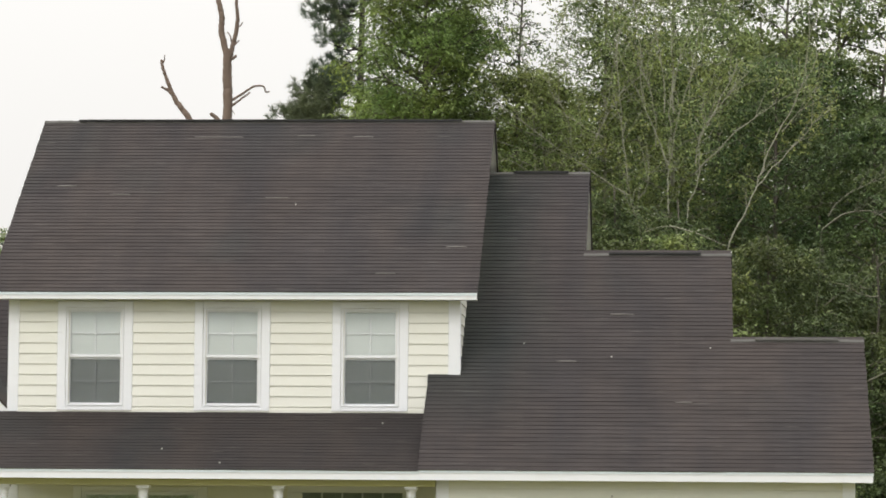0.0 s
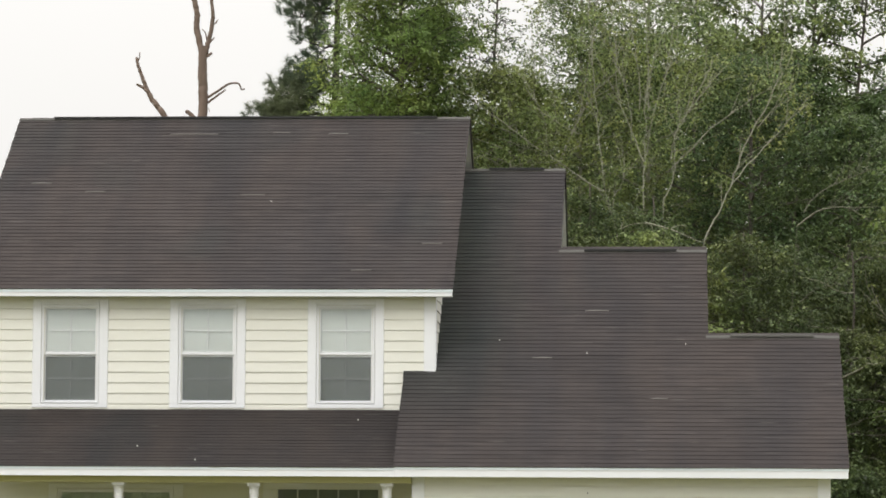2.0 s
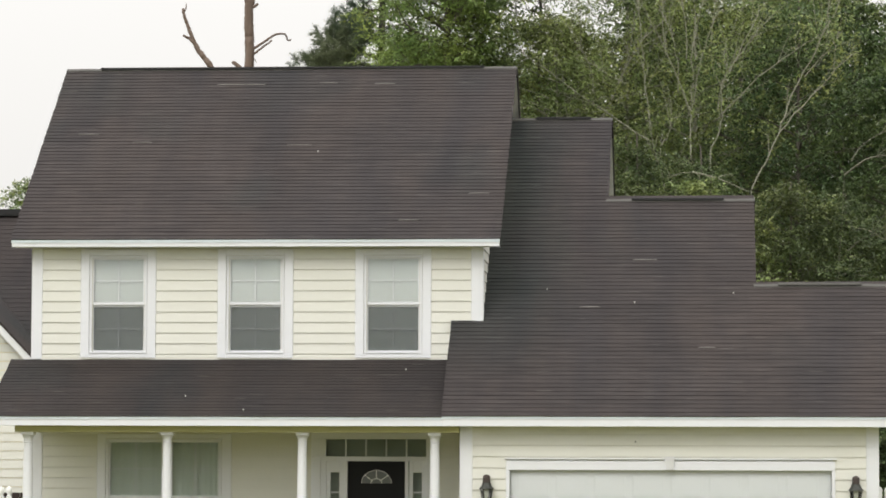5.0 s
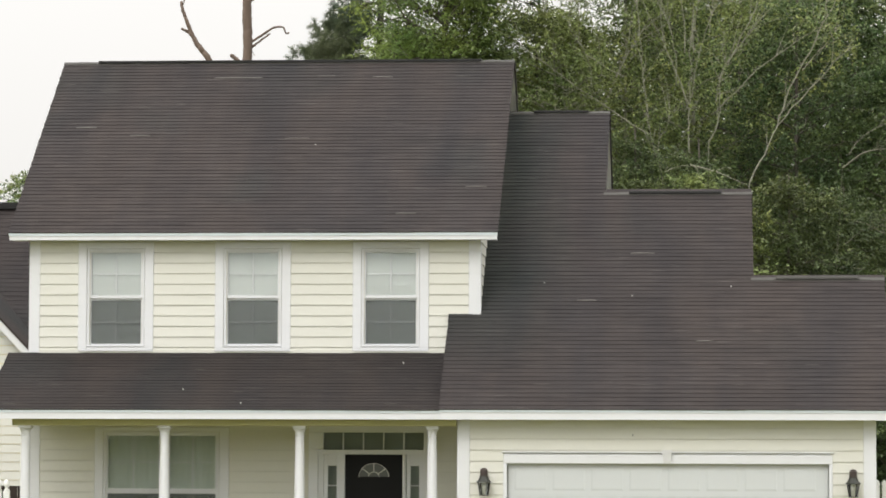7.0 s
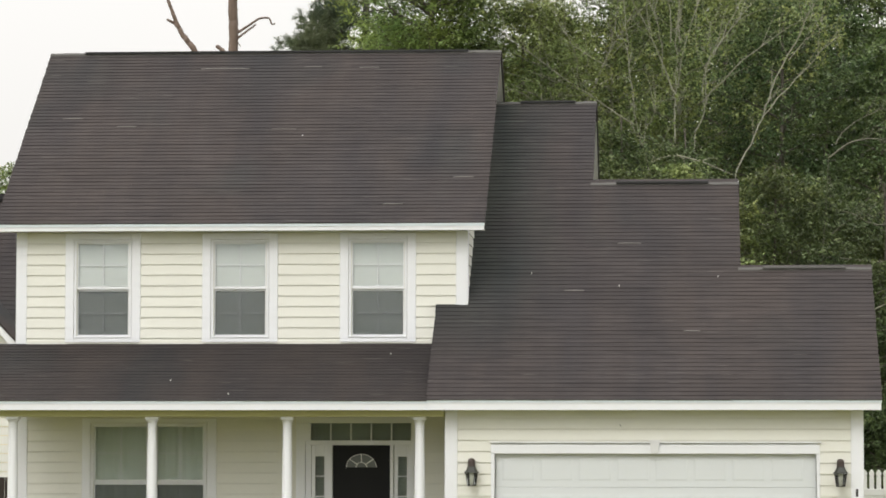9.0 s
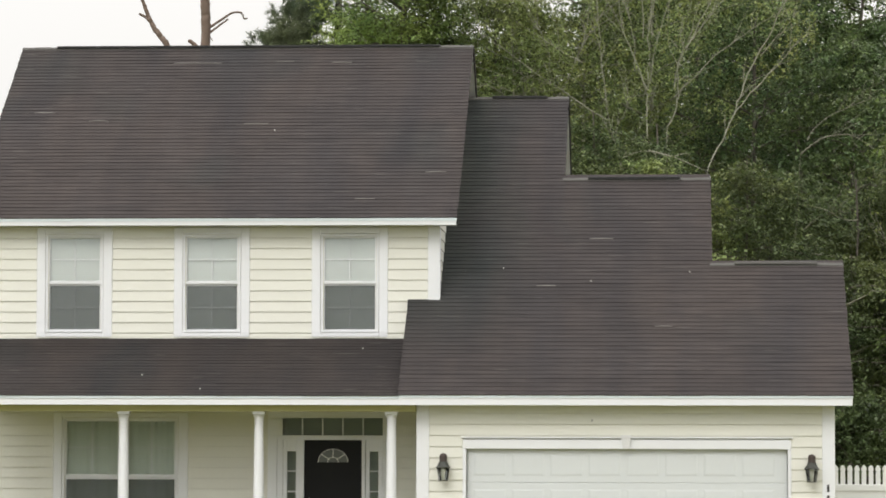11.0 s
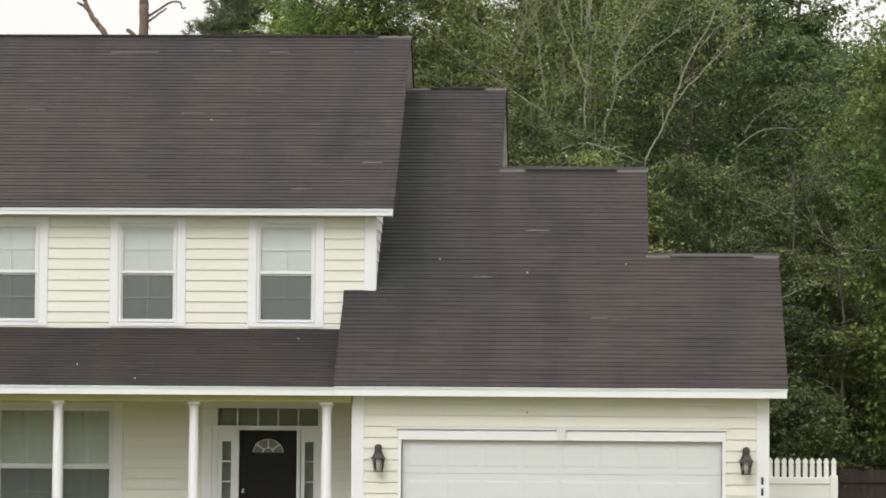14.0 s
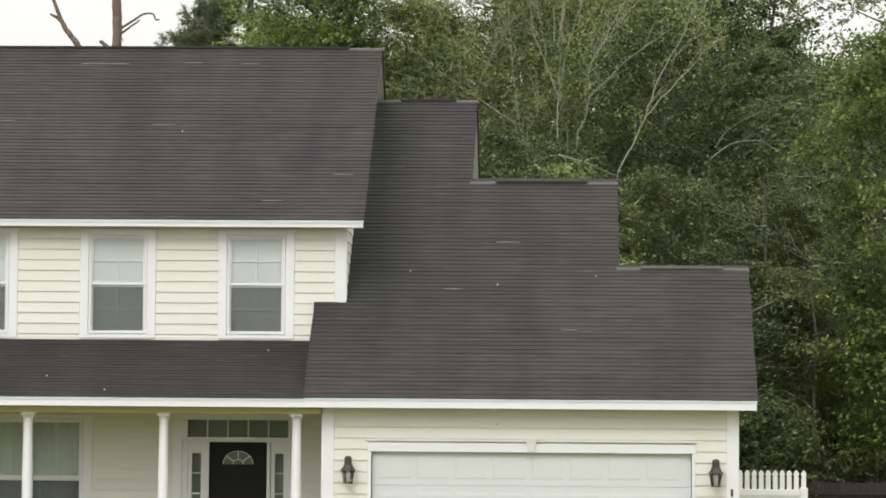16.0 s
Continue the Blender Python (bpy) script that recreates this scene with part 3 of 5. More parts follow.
eave(UP_L, UP_R, UP_Y, UP_Z - 0.012, 0.3, 0.122, WALL_Y)
eave(NOTCH_X, STEPS[0][0], EAVE_Y, EAVE_Z, 0.3, 0.168, 0.0)
eave(PORCH_L, NOTCH_X + 0.06, PORCH_Y, PORCH_Z, 0.3, 0.155, -0.12)
part("porch_ceiling", boxes((-7.70, GAR_L - 0.002, -0.12, WALL_Y, 2.792, 2.81)), PORCH_CEIL, house)
part("porch_beam", boxes((-7.66, GAR_L - 0.03, -0.11, 0.10, 2.686, 2.791), bevel=0.004), PORCH_CEIL, house)
part("porch_floor", boxes((PORCH_L + 0.1, GAR_L - 0.01, -0.25, WALL_Y, 0.0, 0.20), bevel=0.01), CONCRETE, house)


# ridges: folded cap shingles, and a raised vent on the middle stretch
def ridge(x0, x1, y, z, v0, v1, pitch, vent_mat=VENT):
    n = max(1, round((x1 - x0) / 0.24))
    w = (x1 - x0) / n
    cap_v, cap_f = [], []
    for k, (dy, up_) in enumerate(((-0.055, 0), (0.0, 0), (0.055, 0))):
        for xx in (0, 1):
            for lift in (0.0, 0.018):
                cap_v.append((xx, dy, -abs(dy) * pitch + lift - 0.004))
    cap_f = [(0, 2, 3, 1), (1, 3, 7, 5), (5, 7, 11, 9), (0, 1, 5, 4), (4, 5, 9, 8), (2, 6, 7, 3), (6, 10, 11, 7), (8, 9, 11, 10)]
    me = mesh_from("ridge_cap", cap_v, cap_f)
    for k in range(n):
        link("ridge_cap", me, CAP, house, Matrix.Translation((x0 + k * w - 0.01, y, z + (k % 2) * 0.004)) @ Matrix.Diagonal((w + 0.02, 1, 1, 1)))
    bm = bmesh.new()
    top = 0.036
    prism(bm, ((y - 0.075, z - 0.008), (y - 0.068, z + 0.026), (y, z + top), (y + 0.068, z + 0.026), (y + 0.075, z - 0.008)), v0, v1)
    part("ridge_vent", bm, vent_mat, house)


ridge(UP_L, UP_R, UP_RIDGE, up_ridge_z, -7.45, -0.80, UP_PITCH)
ridge(WALL_R + 0.1, STEPS[2][0], STEPS[2][1], slope_z(STEPS[2][1]), 0.07, 1.02, PITCH)
ridge(STEPS[2][0] - 0.03, STEPS[1][0], STEPS[1][1], slope_z(STEPS[1][1]), 1.77, 3.30, PITCH)
ridge(STEPS[1][0] - 0.03, STEPS[0][0], STEPS[0][1], slope_z(STEPS[0][1]), 4.15, 5.47, PITCH, CAP)


# ---- windows ----
def sash(window, x0, x1, z0, z1, y, grid, rail=0.045):
    part("sash", boxes((x0 - rail, x0, y, y + 0.035, z0 - rail, z1 + rail), (x1, x1 + rail, y, y + 0.035, z0 - rail, z1 + rail),
                       (x0, x1, y, y + 0.035, z1, z1 + rail), (x0, x1, y, y + 0.035, z0 - rail, z0)), TRIM, window)
    pane = part("pane", boxes((x0, x1, y + 0.024, y + 0.028, z0, z1)), GLASS, window)
    pane.visible_shadow = False
    xm, zm = (x0 + x1) / 2, (z0 + z1) / 2
    part("muntin", boxes((xm - 0.007, xm + 0.007, y + grid, y + grid + 0.008, z0, z1)), TRIM, window)
    part("muntin", boxes((x0, x1, y + grid + 0.001, y + grid + 0.007, zm - 0.0065, zm + 0.0065)), TRIM, window)


def slats(x0, x1, z0, z1, y, pitch=0.028):
    v, f = [], []
    n = int((z1 - z0) / pitch)
    for k in range(n):
        z, b = z0 + k * pitch, len(v)
        v += [(x0, y - 0.004, z), (x1, y - 0.004, z), (x1, y + 0.008, z + pitch * 1.1), (x0, y + 0.008, z + pitch * 1.1)]
        f.append((b, b + 1, b + 2, b + 3))
    return mesh_from("blind", v, f)


def double_hung(x0, x1, z0, z1, rail_z, y, casing, screen=True, dressing="blind"):
    """A double-hung window: casing, two sashes with grilles, screen over the lower one, blind or curtain inside."""
    left, right, head, foot = casing
    bm = boxes((left, x0 - 0.070, y - 0.034, y, foot, head), (x1 + 0.070, right, y - 0.034, y, foot, head),
               (x0 - 0.070, x1 + 0.070, y - 0.034, y, z1 + 0.063, head), (x0 - 0.070, x1 + 0.070, y - 0.034, y, foot, z0 - 0.055), bevel=0.005)
    window = part("window", bm, TRIM, house, "white double-hung window with divided panes and blinds")
    part("window_frame", boxes((x0 - 0.062, x0 - 0.030, y - 0.022, y + 0.10, z0 - 0.055, z1 + 0.055), (x1 + 0.030, x1 + 0.062, y - 0.022, y + 0.10, z0 - 0.055, z1 + 0.055),
                               (x0 - 0.03, x1 + 0.03, y - 0.022, y + 0.10, z1 + 0.025, z1 + 0.055), (x0 - 0.03, x1 + 0.03, y - 0.022, y + 0.10, z0 - 0.055, z0 - 0.025)), TRIM, window)
    sash(window, x0, x1, rail_z + 0.04, z1, y + 0.012, 0.014)
    sash(window, x0, x1, z0, rail_z - 0.04, y + 0.050, 0.004)
    part("window_sill", boxes((x0 - 0.06, x1 + 0.06, y - 0.045, y + 0.02, z0 - 0.05, z0 - 0.028), bevel=0.003), TRIM, window)
    if screen:
        net = part("insect_screen", boxes((x0, x1, y + 0.030, y + 0.031, z0, rail_z - 0.04)), SCREEN, window, "grey insect screen")
    if dressing == "blind":
        link("blind", slats(x0 - 0.02, x1 + 0.02, rail_z + 0.045, z1 + 0.04, y + 0.054), BLIND, window, label="closed white blind")
        link("blind", slats(x0 - 0.02, x1 + 0.02, z0 - 0.04, rail_z + 0.03, y + 0.093), BLIND, window, label="closed white blind behind the screen")
    else:
        v, f = [], []
        n = 48
        for k in range(n + 1):
            xx = x0 - 0.03 + (x1 - x0 + 0.06) * k / n
            dy = 0.004 * math.sin(k * 1.15) + 0.010 * math.sin(k * 0.47)
            v += [(xx, y + 0.125 + dy, z0 - 0.1), (xx, y + 0.125 + dy * 0.6, z1 + 0.05)]
            if k:
                f.append((2 * k - 2, 2 * k, 2 * k + 1, 2 * k - 1))
        link("curtain", mesh_from("curtain", v, f, True), CURTAIN, window, label="thin pale curtain")
    return window


for x in UPPER_WINDOWS:
    double_hung(x + 0.207, x + 0.207 + 0.795, 4.025, 5.478, 4.755, WALL_Y, (x, x + CASE_W, CASE_H1, CASE_H0))
double_hung(-6.475, -5.655, 0.90, 2.555, 1.675, WALL_Y, (-6.68, -5.564, 2.69, 0.72), dressing="curtain")
double_hung(-5.475, -4.745, 0.90, 2.555, 1.675, WALL_Y, (-5.562, -4.525, 2.69, 0.72), dressing="curtain")

# ---- front door with sidelights and transom ----
y = WALL_Y
entry = part("entry_surround", boxes((-3.25, -1.26, y - 0.034, y + 0.06, 2.614, 2.72), bevel=0.004), TRIM, house, "white entry surround with sidelights and transom")
for name, *span in (("side_casing", -3.25, -3.015, y - 0.034, y + 0.05, 2.342, 2.612), ("side_casing", -3.25, -3.10, y - 0.034, y, 0.2, 2.340), ("side_casing", -1.42, -1.26, y - 0.034, y + 0.05, 0.2, 2.612), ("transom_bar", -3.10, -1.42, y - 0.02, y + 0.06, 2.268, 2.34),
                    ("mullion", -2.775, -2.672, y - 0.02, y + 0.06, 0.2, 2.285), ("mullion", -1.754, -1.70, y - 0.02, y + 0.06, 0.2, 2.285),
                    ("jamb", -3.10, -3.008, y - 0.004, y + 0.06, 0.2, 2.285), ("jamb", -1.45, -1.42, y - 0.004, y + 0.06, 0.2, 2.285)):
    part(name, boxes(span, bevel=0.004), TRIM, entry)
for k in range(5):
    a = -3.013 + k * 0.3225
    pane = part("transom_pane", boxes((a, a + 0.30, y + 0.02, y + 0.025, 2.34, 2.612)), GLASS, entry)
    pane.visible_shadow = False
    if k:
        part("muntin", boxes((a - 0.021, a - 0.001, y - 0.012, y + 0.035, 2.341, 2.611)), TRIM, entry)
# board added close behind the panes to carry their reflected tone
part("room_wall", boxes((-3.2, -1.3, y + 0.17, y + 0.20, 0.2, 2.8)), PANE_TONE, entry)
for a, b in ((-2.944, -2.802), (-1.628, -1.490)):
    part("sidelight_panel", boxes((a - 0.06, a, y + 0.0, y + 0.045, 0.2, 2.285), (b, b + 0.06, y + 0.0, y + 0.045, 0.2, 2.285), (a, b, y, y + 0.045, 2.086, 2.285), (a, b, y, y + 0.045, 0.2, 0.82), bevel=0.003), TRIM, entry)
    for k in range(4):
        z1 = 2.085 - k * 0.322
        pane = part("sidelight_pane", boxes((a, b, y + 0.02, y + 0.025, z1 - 0.30, z1)), GLASS, entry)
        pane.visible_shadow = False
        part("muntin", boxes((a, b, y - 0.008, y + 0.035, z1 - 0.322, z1 - 0.30)), TRIM, entry)
front_door = part("front_door", boxes((-2.668, -1.758, y + 0.03, y + 0.075, 0.21, 2.262), bevel=0.004), BLACK, house, "black front door with a fan-shaped light")
cx, cz, rx, rz = -2.213, 1.915, 0.238, 0.212
v, f = [(cx, y + 0.026, cz)], []
for k in range(25):
    a = math.pi * k / 24
    v.append((cx + rx * math.cos(a), y + 0.026, cz + rz * math.sin(a)))
    if k:
        f.append((0, k, k + 1))
link("fan_light", mesh_from("fan_light", v, f), material("frosted_fan_glass", (0.17, 0.18, 0.178), rough=0.15, var=0.1, bump=0), front_door, label="frosted fan-shaped glass")
bm = bmesh.new()
for a in (38, 90, 142):
    c, s = math.cos(radians(a)), math.sin(radians(a))
    q = [bm.verts.new((cx + c * r1 - s * w, y + 0.020, cz + s * r1 * 0.88 + c * w)) for r1, w in ((0.09, 0.006), (0.238, 0.006), (0.238, -0.006), (0.09, -0.006))]
    bm.faces.new(q)
for r0, r1 in ((0.080, 0.091), (0.234, 0.242)):
    ring = [[bm.verts.new((cx + r * math.cos(math.pi * k / 20), y + 0.0195, cz + r * 0.88 * math.sin(math.pi * k / 20))) for r in (r0, r1)] for k in range(21)]
    for a, b in zip(ring, ring[1:]):
        bm.faces.new((a[0], a[1], b[1], b[0]))
part("fan_grille", bm, material("pale_grille", (0.75, 0.75, 0.72), rough=0.5, var=0.03, bump=0), front_door, "pale grille bars")
bm = lathe(bmesh.new(), ((0.012, 0), (0.03, 0.004), (0.034, 0.03), (0.022, 0.055), (0.005, 0.06)), 14)
part("lock_plate", boxes((-2.622, -2.580, y + 0.018, y + 0.0295, 1.262, 1.345), bevel=0.004), NICKEL, front_door, "satin nickel lock plate")
part("door_knob", bm, NICKEL, front_door, "satin nickel lock", Matrix.Translation((-2.60, y + 0.018, 1.290)) @ Matrix.Rotation(radians(90), 4, "X"), True)

bell = part("doorbell", boxes((-3.36, -3.325, y - 0.045, y - 0.022, 1.25, 1.35), bevel=0.004), NICKEL, house, "slim doorbell plate")

# ---- porch columns ----
shaft = lathe(bmesh.new(), ((0.082, 0.27), (0.084, 0.6), (0.082, 1.2), (0.076, 1.9), (0.068, 2.50), (0.068, 2.555)), 28)
shaft_me, cap_me, foot_me = bpy.data.meshes.new("column"), bpy.data.meshes.new("capital"), bpy.data.meshes.new("column_base")
shaft.to_mesh(shaft_me)
shaft_me.polygons.foreach_set("use_smooth", [len(p.vertices) == 4 for p in shaft_me.polygons])
bm = lathe(bmesh.new(), ((0.069, 2.520), (0.075, 2.527), (0.075, 2.537), (0.070, 2.545), (0.072, 2.595), (0.084, 2.620), (0.094, 2.637)), 28)
box(bm, -0.097, 0.097, -0.097, 0.097, 2.641, 2.685)
bm.to_mesh(cap_me)
bm = lathe(bmesh.new(), ((0.125, 0.23), (0.128, 0.245), (0.105, 0.275), (0.092, 0.285)), 28)
box(bm, -0.14, 0.14, -0.14, 0.14, 0.20, 0.23)
bm.to_mesh(foot_me)
for x in (-7.465, -5.292, -3.195, -1.150):
    col = link("column", shaft_me, TRIM, house, Matrix.Translation((x, 0.0, 0)), "round white porch column")
    link("capital", cap_me, TRIM, col)
    link("column_base", foot_me, TRIM, col)

# ---- garage door ----
garage_door = part("garage_door", boxes((0.002, 4.898, 0.07, 0.11, 0.0, 2.16)), GARAGE, house, "wide pale sectional garage door with raised panels")
for k, (z0, z1) in enumerate(((1.610, 2.15), (1.088, 1.607), (0.566, 1.085), (0.02, 0.563))):
    part("door_section", boxes((0.004, 4.896, 0.058, 0.0695, z0, z1), bevel=0.004), GARAGE, garage_door)
    for c in range(8):
        x0 = 0.11 + c * 0.5855
        bm = boxes((x0, x0 + 0.50, 0.053, 0.0575, z0 + 0.10, z1 - 0.10))
        for vert in bm.verts:
            if vert.co.y < 0.055:
                vert.co.x += 0.03 * (1 if vert.co.x < x0 + 0.25 else -1)
                vert.co.z += 0.03 * (1 if vert.co.z < (z0 + z1) / 2 else -1)
        part("door_panel", bm, GARAGE, garage_door)
part("door_jamb", boxes((-0.055, 0.0, -0.03, 0.07, 0, 2.13), bevel=0.003), TRIM, house)
part("door_jamb", boxes((4.90, 4.952, -0.03, 0.07, 0, 2.13), bevel=0.003), TRIM, house)
head = part("door_head", boxes((-0.055, 4.952, -0.034, 0.06, 2.121, 2.262), bevel=0.004), TRIM, house, "white head trim over the garage door")
part("head_cove", boxes((-0.055, 4.952, -0.006, 0.05, 2.2625, 2.2845)), TRIM, head)
part("head_cap", boxes((-0.078, 4.975, -0.062, -0.001, 2.285, 2.302), bevel=0.003), TRIM, head)
bm = boxes((2.365, 2.525, -0.075, -0.034, 2.125, 2.33))
for vert in bm.verts:
    if vert.co.z < 2.2:
        vert.co.x += 0.03 * (1 if vert.co.x < 2.4 else -1)
part("keystone", bm, material("keystone_paint", (0.64, 0.645, 0.65), rough=0.6, var=0.04, bump=0.05), head, "white keystone block")
part("wall_hook", boxes((1.919, 1.931, -0.05, -0.012, 2.54, 2.572), bevel=0.004), NUMBER, house, "small dark hook")
# the number on the corner board, as plain bars
for k in range(3):
    part("number_bar", boxes((GAR_R - 0.104, GAR_R - 0.066, -0.034, -0.0265, 1.475 - k * 0.165, 1.59 - k * 0.165), bevel=0.003), NUMBER, house)


# ---- wall lanterns ----
LANTERN_GREY = material("weathered_lantern_metal", (0.055, 0.058, 0.052), rough=0.6, var=0.3, scale=9, fine=90, metal=0.3, bump=0.15)


def lantern(at):
    lamp = empty("wall_lantern", at, "dark bronze carriage lantern with tapered glass on the siding", "wall lamp", "lanterns beside the garage door")
    stand = Matrix.Translation((0, -0.13, 0))
    part("back_plate", boxes((-0.045, 0.045, -0.02, 0.0, 0.09, 0.25), bevel=0.006), RUST, lamp)
    part("arm", boxes((-0.012, 0.012, -0.13, -0.02, 0.19, 0.21), bevel=0.004), RUST, lamp)
    bm = lathe(bmesh.new(), ((0.054, 0.140), (0.057, 0.146), (0.057, 0.222), (0.051, 0.244), (0.036, 0.258), (0.012, 0.264), (0.004, 0.270)), 14)
    part("crown", bm, RUST, lamp, "brown weathered crown", stand)
    bm = lathe(bmesh.new(), ((0.104, 0.040), (0.117, 0.042), (0.117, 0.052), (0.098, 0.066), (0.078, 0.098), (0.066, 0.128), (0.064, 0.142)), 6)
    part("roof_flare", bm, LANTERN_GREY, lamp, "grey flared lantern roof", stand)
    v, f = [], []
    for k in range(6):
        a = math.pi * k / 3
        v += [(0.064 * math.cos(a), 0.064 * math.sin(a), -0.142), (0.092 * math.cos(a), 0.092 * math.sin(a), 0.038)]
        n = (2 * k + 2) % 12
        f.append((2 * k, n, n + 1, 2 * k + 1))
    pane = link("lantern_glass", mesh_from("lantern_glass", v, f), LANTERN_GLASS, lamp, stand, "clear tapered glass")
    pane.visible_shadow = False
    bar = bmesh.new()
    box(bar, -0.0034, 0.0034, -0.0034, 0.0034, 0, 1)
    me = bpy.data.meshes.new("lantern_bar")
    bar.to_mesh(me)
    bar.free()
    for k in range(6):
        a = math.pi * k / 3
        p0, p1 = Vector((0.067 * math.cos(a), 0.067 * math.sin(a) - 0.13, -0.146)), Vector((0.095 * math.cos(a), 0.095 * math.sin(a) - 0.13, 0.042))
        q = (p1 - p0).to_track_quat("Z", "Y").to_matrix().to_4x4()
        link("lantern_bar", me, BRONZE, lamp, Matrix.Translation(p0) @ q @ Matrix.Diagonal((1, 1, (p1 - p0).length, 1)))
    bm = lathe(bmesh.new(), ((0.072, -0.158), (0.076, -0.150), (0.070, -0.144)), 6)
    part("lantern_base", bm, BRONZE, lamp, "", stand)
    bm = lathe(bmesh.new(), ((0.018, -0.14), (0.020, -0.07), (0.030, -0.05), (0.036, -0.01), (0.016, 0.025)), 12)
    part("bulb", bm, BULB, lamp, "pale bulb", stand, True)
    return lamp


lantern((-0.345, -0.014, 1.785))
lantern((5.258, -0.014, 1.780))


# ---- fences ----
picket_profile = ((-0.038, 0.0), (0.038, 0.0), (0.038, 0.325), (0.028, 0.338), (0.043, 0.365), (0.043, 0.39), (0.026, 0.425), (0.0, 0.448), (-0.026, 0.425), (-0.043, 0.39), (-0.043, 0.365), (-0.028, 0.338), (-0.038, 0.325))
bm = bmesh.new()
a = [bm.verts.new((x, -0.012, z)) for x, z in picket_profile]
b = [bm.verts.new((x, 0.012, z)) for x, z in picket_profile]
bm.faces.new(a)
bm.faces.new(b[::-1])
for i in range(len(a)):
    j = (i + 1) % len(a)
    bm.faces.new((a[j], a[i], b[i], b[j]))
picket_me = bpy.data.meshes.new("picket")
bmesh.ops.recalc_face_normals(bm, faces=bm.faces)
bm.to_mesh(picket_me)
bm.free()


def vinyl_fence(at, length, n, top, label, post_end=True):
    """Solid vinyl panel below, a row of pointed pickets above."""
    fence = empty("vinyl_fence", at, label, "fence")
    rail = top - 0.36
    part("fence_panel", boxes((0, length, -0.02, 0.02, 0.05, rail - 0.06)), VINYL, fence)
    part("top_rail", boxes((0, length, -0.045, 0.045, rail - 0.06, rail + 0.05), bevel=0.008), VINYL, fence)
    part("bottom_rail", boxes((0, length, -0.045, 0.045, 0.05, 0.18), bevel=0.008), VINYL, fence)
    for k in range(n):
        link("picket", picket_me, VINYL, fence, Matrix.Translation(((k + 0.5) * length / n, 0, top - 0.445)))
    if post_end:
        bm = boxes((length, length + 0.127, -0.064, 0.064, 0.0, rail + 0.08), bevel=0.006)
        part("fence_post", bm, VINYL, fence)
        link("picket", picket_me, VINYL, fence, Matrix.Translation((length + 0.064, 0, top - 0.445)))
    return fence


vinyl_fence((5.62, 3.2, 0), 1.13, 10, 1.895, "white vinyl privacy fence with pointed picket top beside the garage")
vinyl_fence((5.62, 5.6, 0), 0.34, 3, 1.90, "white vinyl fence run with pointed pickets behind the gate", False)
left_fence = vinyl_fence((-11.0, 5.0, 0), 2.0, 19, 1.55, "white vinyl picket fence between the two houses", False)
for x in (2.075, 2.205):
    post = part("fence_post", boxes((x - 0.05, x + 0.05, -0.05, 0.05, 0, 1.66), bevel=0.006), VINYL, left_fence)
    bm = lathe(bmesh.new(), ((0.04, 1.66), (0.055, 1.675), (0.03, 1.70), (0.026, 1.715), (0.05, 1.75), (0.056, 1.79), (0.042, 1.835), (0.01, 1.855)), 16)
    part("post_finial", bm, VINYL, post, "turned ball finial", Matrix.Translation((x, 0, 0)), True)
side_fence = empty("wooden_fence", (-11.0, 8.2, -0.05), "reddish-brown board fence between the two houses", "fence")

wood_fence = empty("wooden_fence", (6.5, 20.0, -0.02), "brown weathered board fence at the edge of the woods, darkened for tree shade", "fence")
plank = boxes((0, 0.138, -0.01, 0.01, 0.03, 1.0))
plank_me = bpy.data.meshes.new("fence_plank")
plank.to_mesh(plank_me)
plank.free()
frng = random.Random(3)
for k in range(13):
    link("fence_plank", plank_me, BROWN_FENCE, side_fence, Matrix.Translation((k * 0.145, 0, 0)) @ Matrix.Diagonal((1, 1, 1.80, 1)))
for k in range(46):
    link("fence_plank", plank_me, BROWN_FENCE, wood_fence, Matrix.Translation((-1.0 + k * 0.145, 0, 0)) @ Matrix.Diagonal((1, 1, 1.72 + frng.uniform(-0.02, 0.02), 1)))
for z in (0.35, 1.45):
    part("fence_rail", boxes((-1.0, 5.7, -0.05, -0.012, z, z + 0.09)), BROWN_FENCE, wood_fence)
for x in (-1.0, 1.4, 3.8):
    part("fence_post", boxes((x, x + 0.1, -0.15, -0.052, 0, 1.78)), BROWN_FENCE, wood_fence)

# ---- the neighbouring house ----
neighbour = empty("neighbour_house", (-12, 12, 0), "yellow clapboard house with a dark shingle roof and white rakes", "house")
N = Vector((-12, 12, 0))


def npart(name, bm, mat, label="", parent=None):
    bmesh.ops.translate(bm, verts=bm.verts, vec=-N)
    return part(name, bm, mat, parent or neighbour, label)


bm = bmesh.new()
prism(bm, ((10.6, 3.85), (14.0, 7.25), (17.4, 3.85), (17.4, 3.7), (14.0, 7.1), (10.6, 3.7)), -22, -8.7)
nroof = npart("roof", bm, SHINGLE, "dark brown shingle roof")
nslope = roof_frame(0, 10.6, 3.85, 1.0)
v, f = [], []
for i in range(int(4.8 / 0.127)):
    b = len(v)
    for p in ((-22, i * 0.127, 0.009), (-8.7, i * 0.127, 0.009), (-8.7, (i + 1) * 0.127, 0.003), (-22, (i + 1) * 0.127, 0.003), (-22, i * 0.127, 0), (-8.7, i * 0.127, 0)):
        v.append(tuple(nslope @ Vector(p) - N))
    f += [(b, b + 1, b + 2, b + 3), (b + 4, b + 5, b + 1, b)]
tagged(link("shingle_course", mesh_from("shingle_course", v, f), SHINGLE, neighbour), kind="stuff")
npart("ridge_vent", boxes((-21.5, -8.9, 13.85, 14.15, 7.20, 7.33)), VENT)
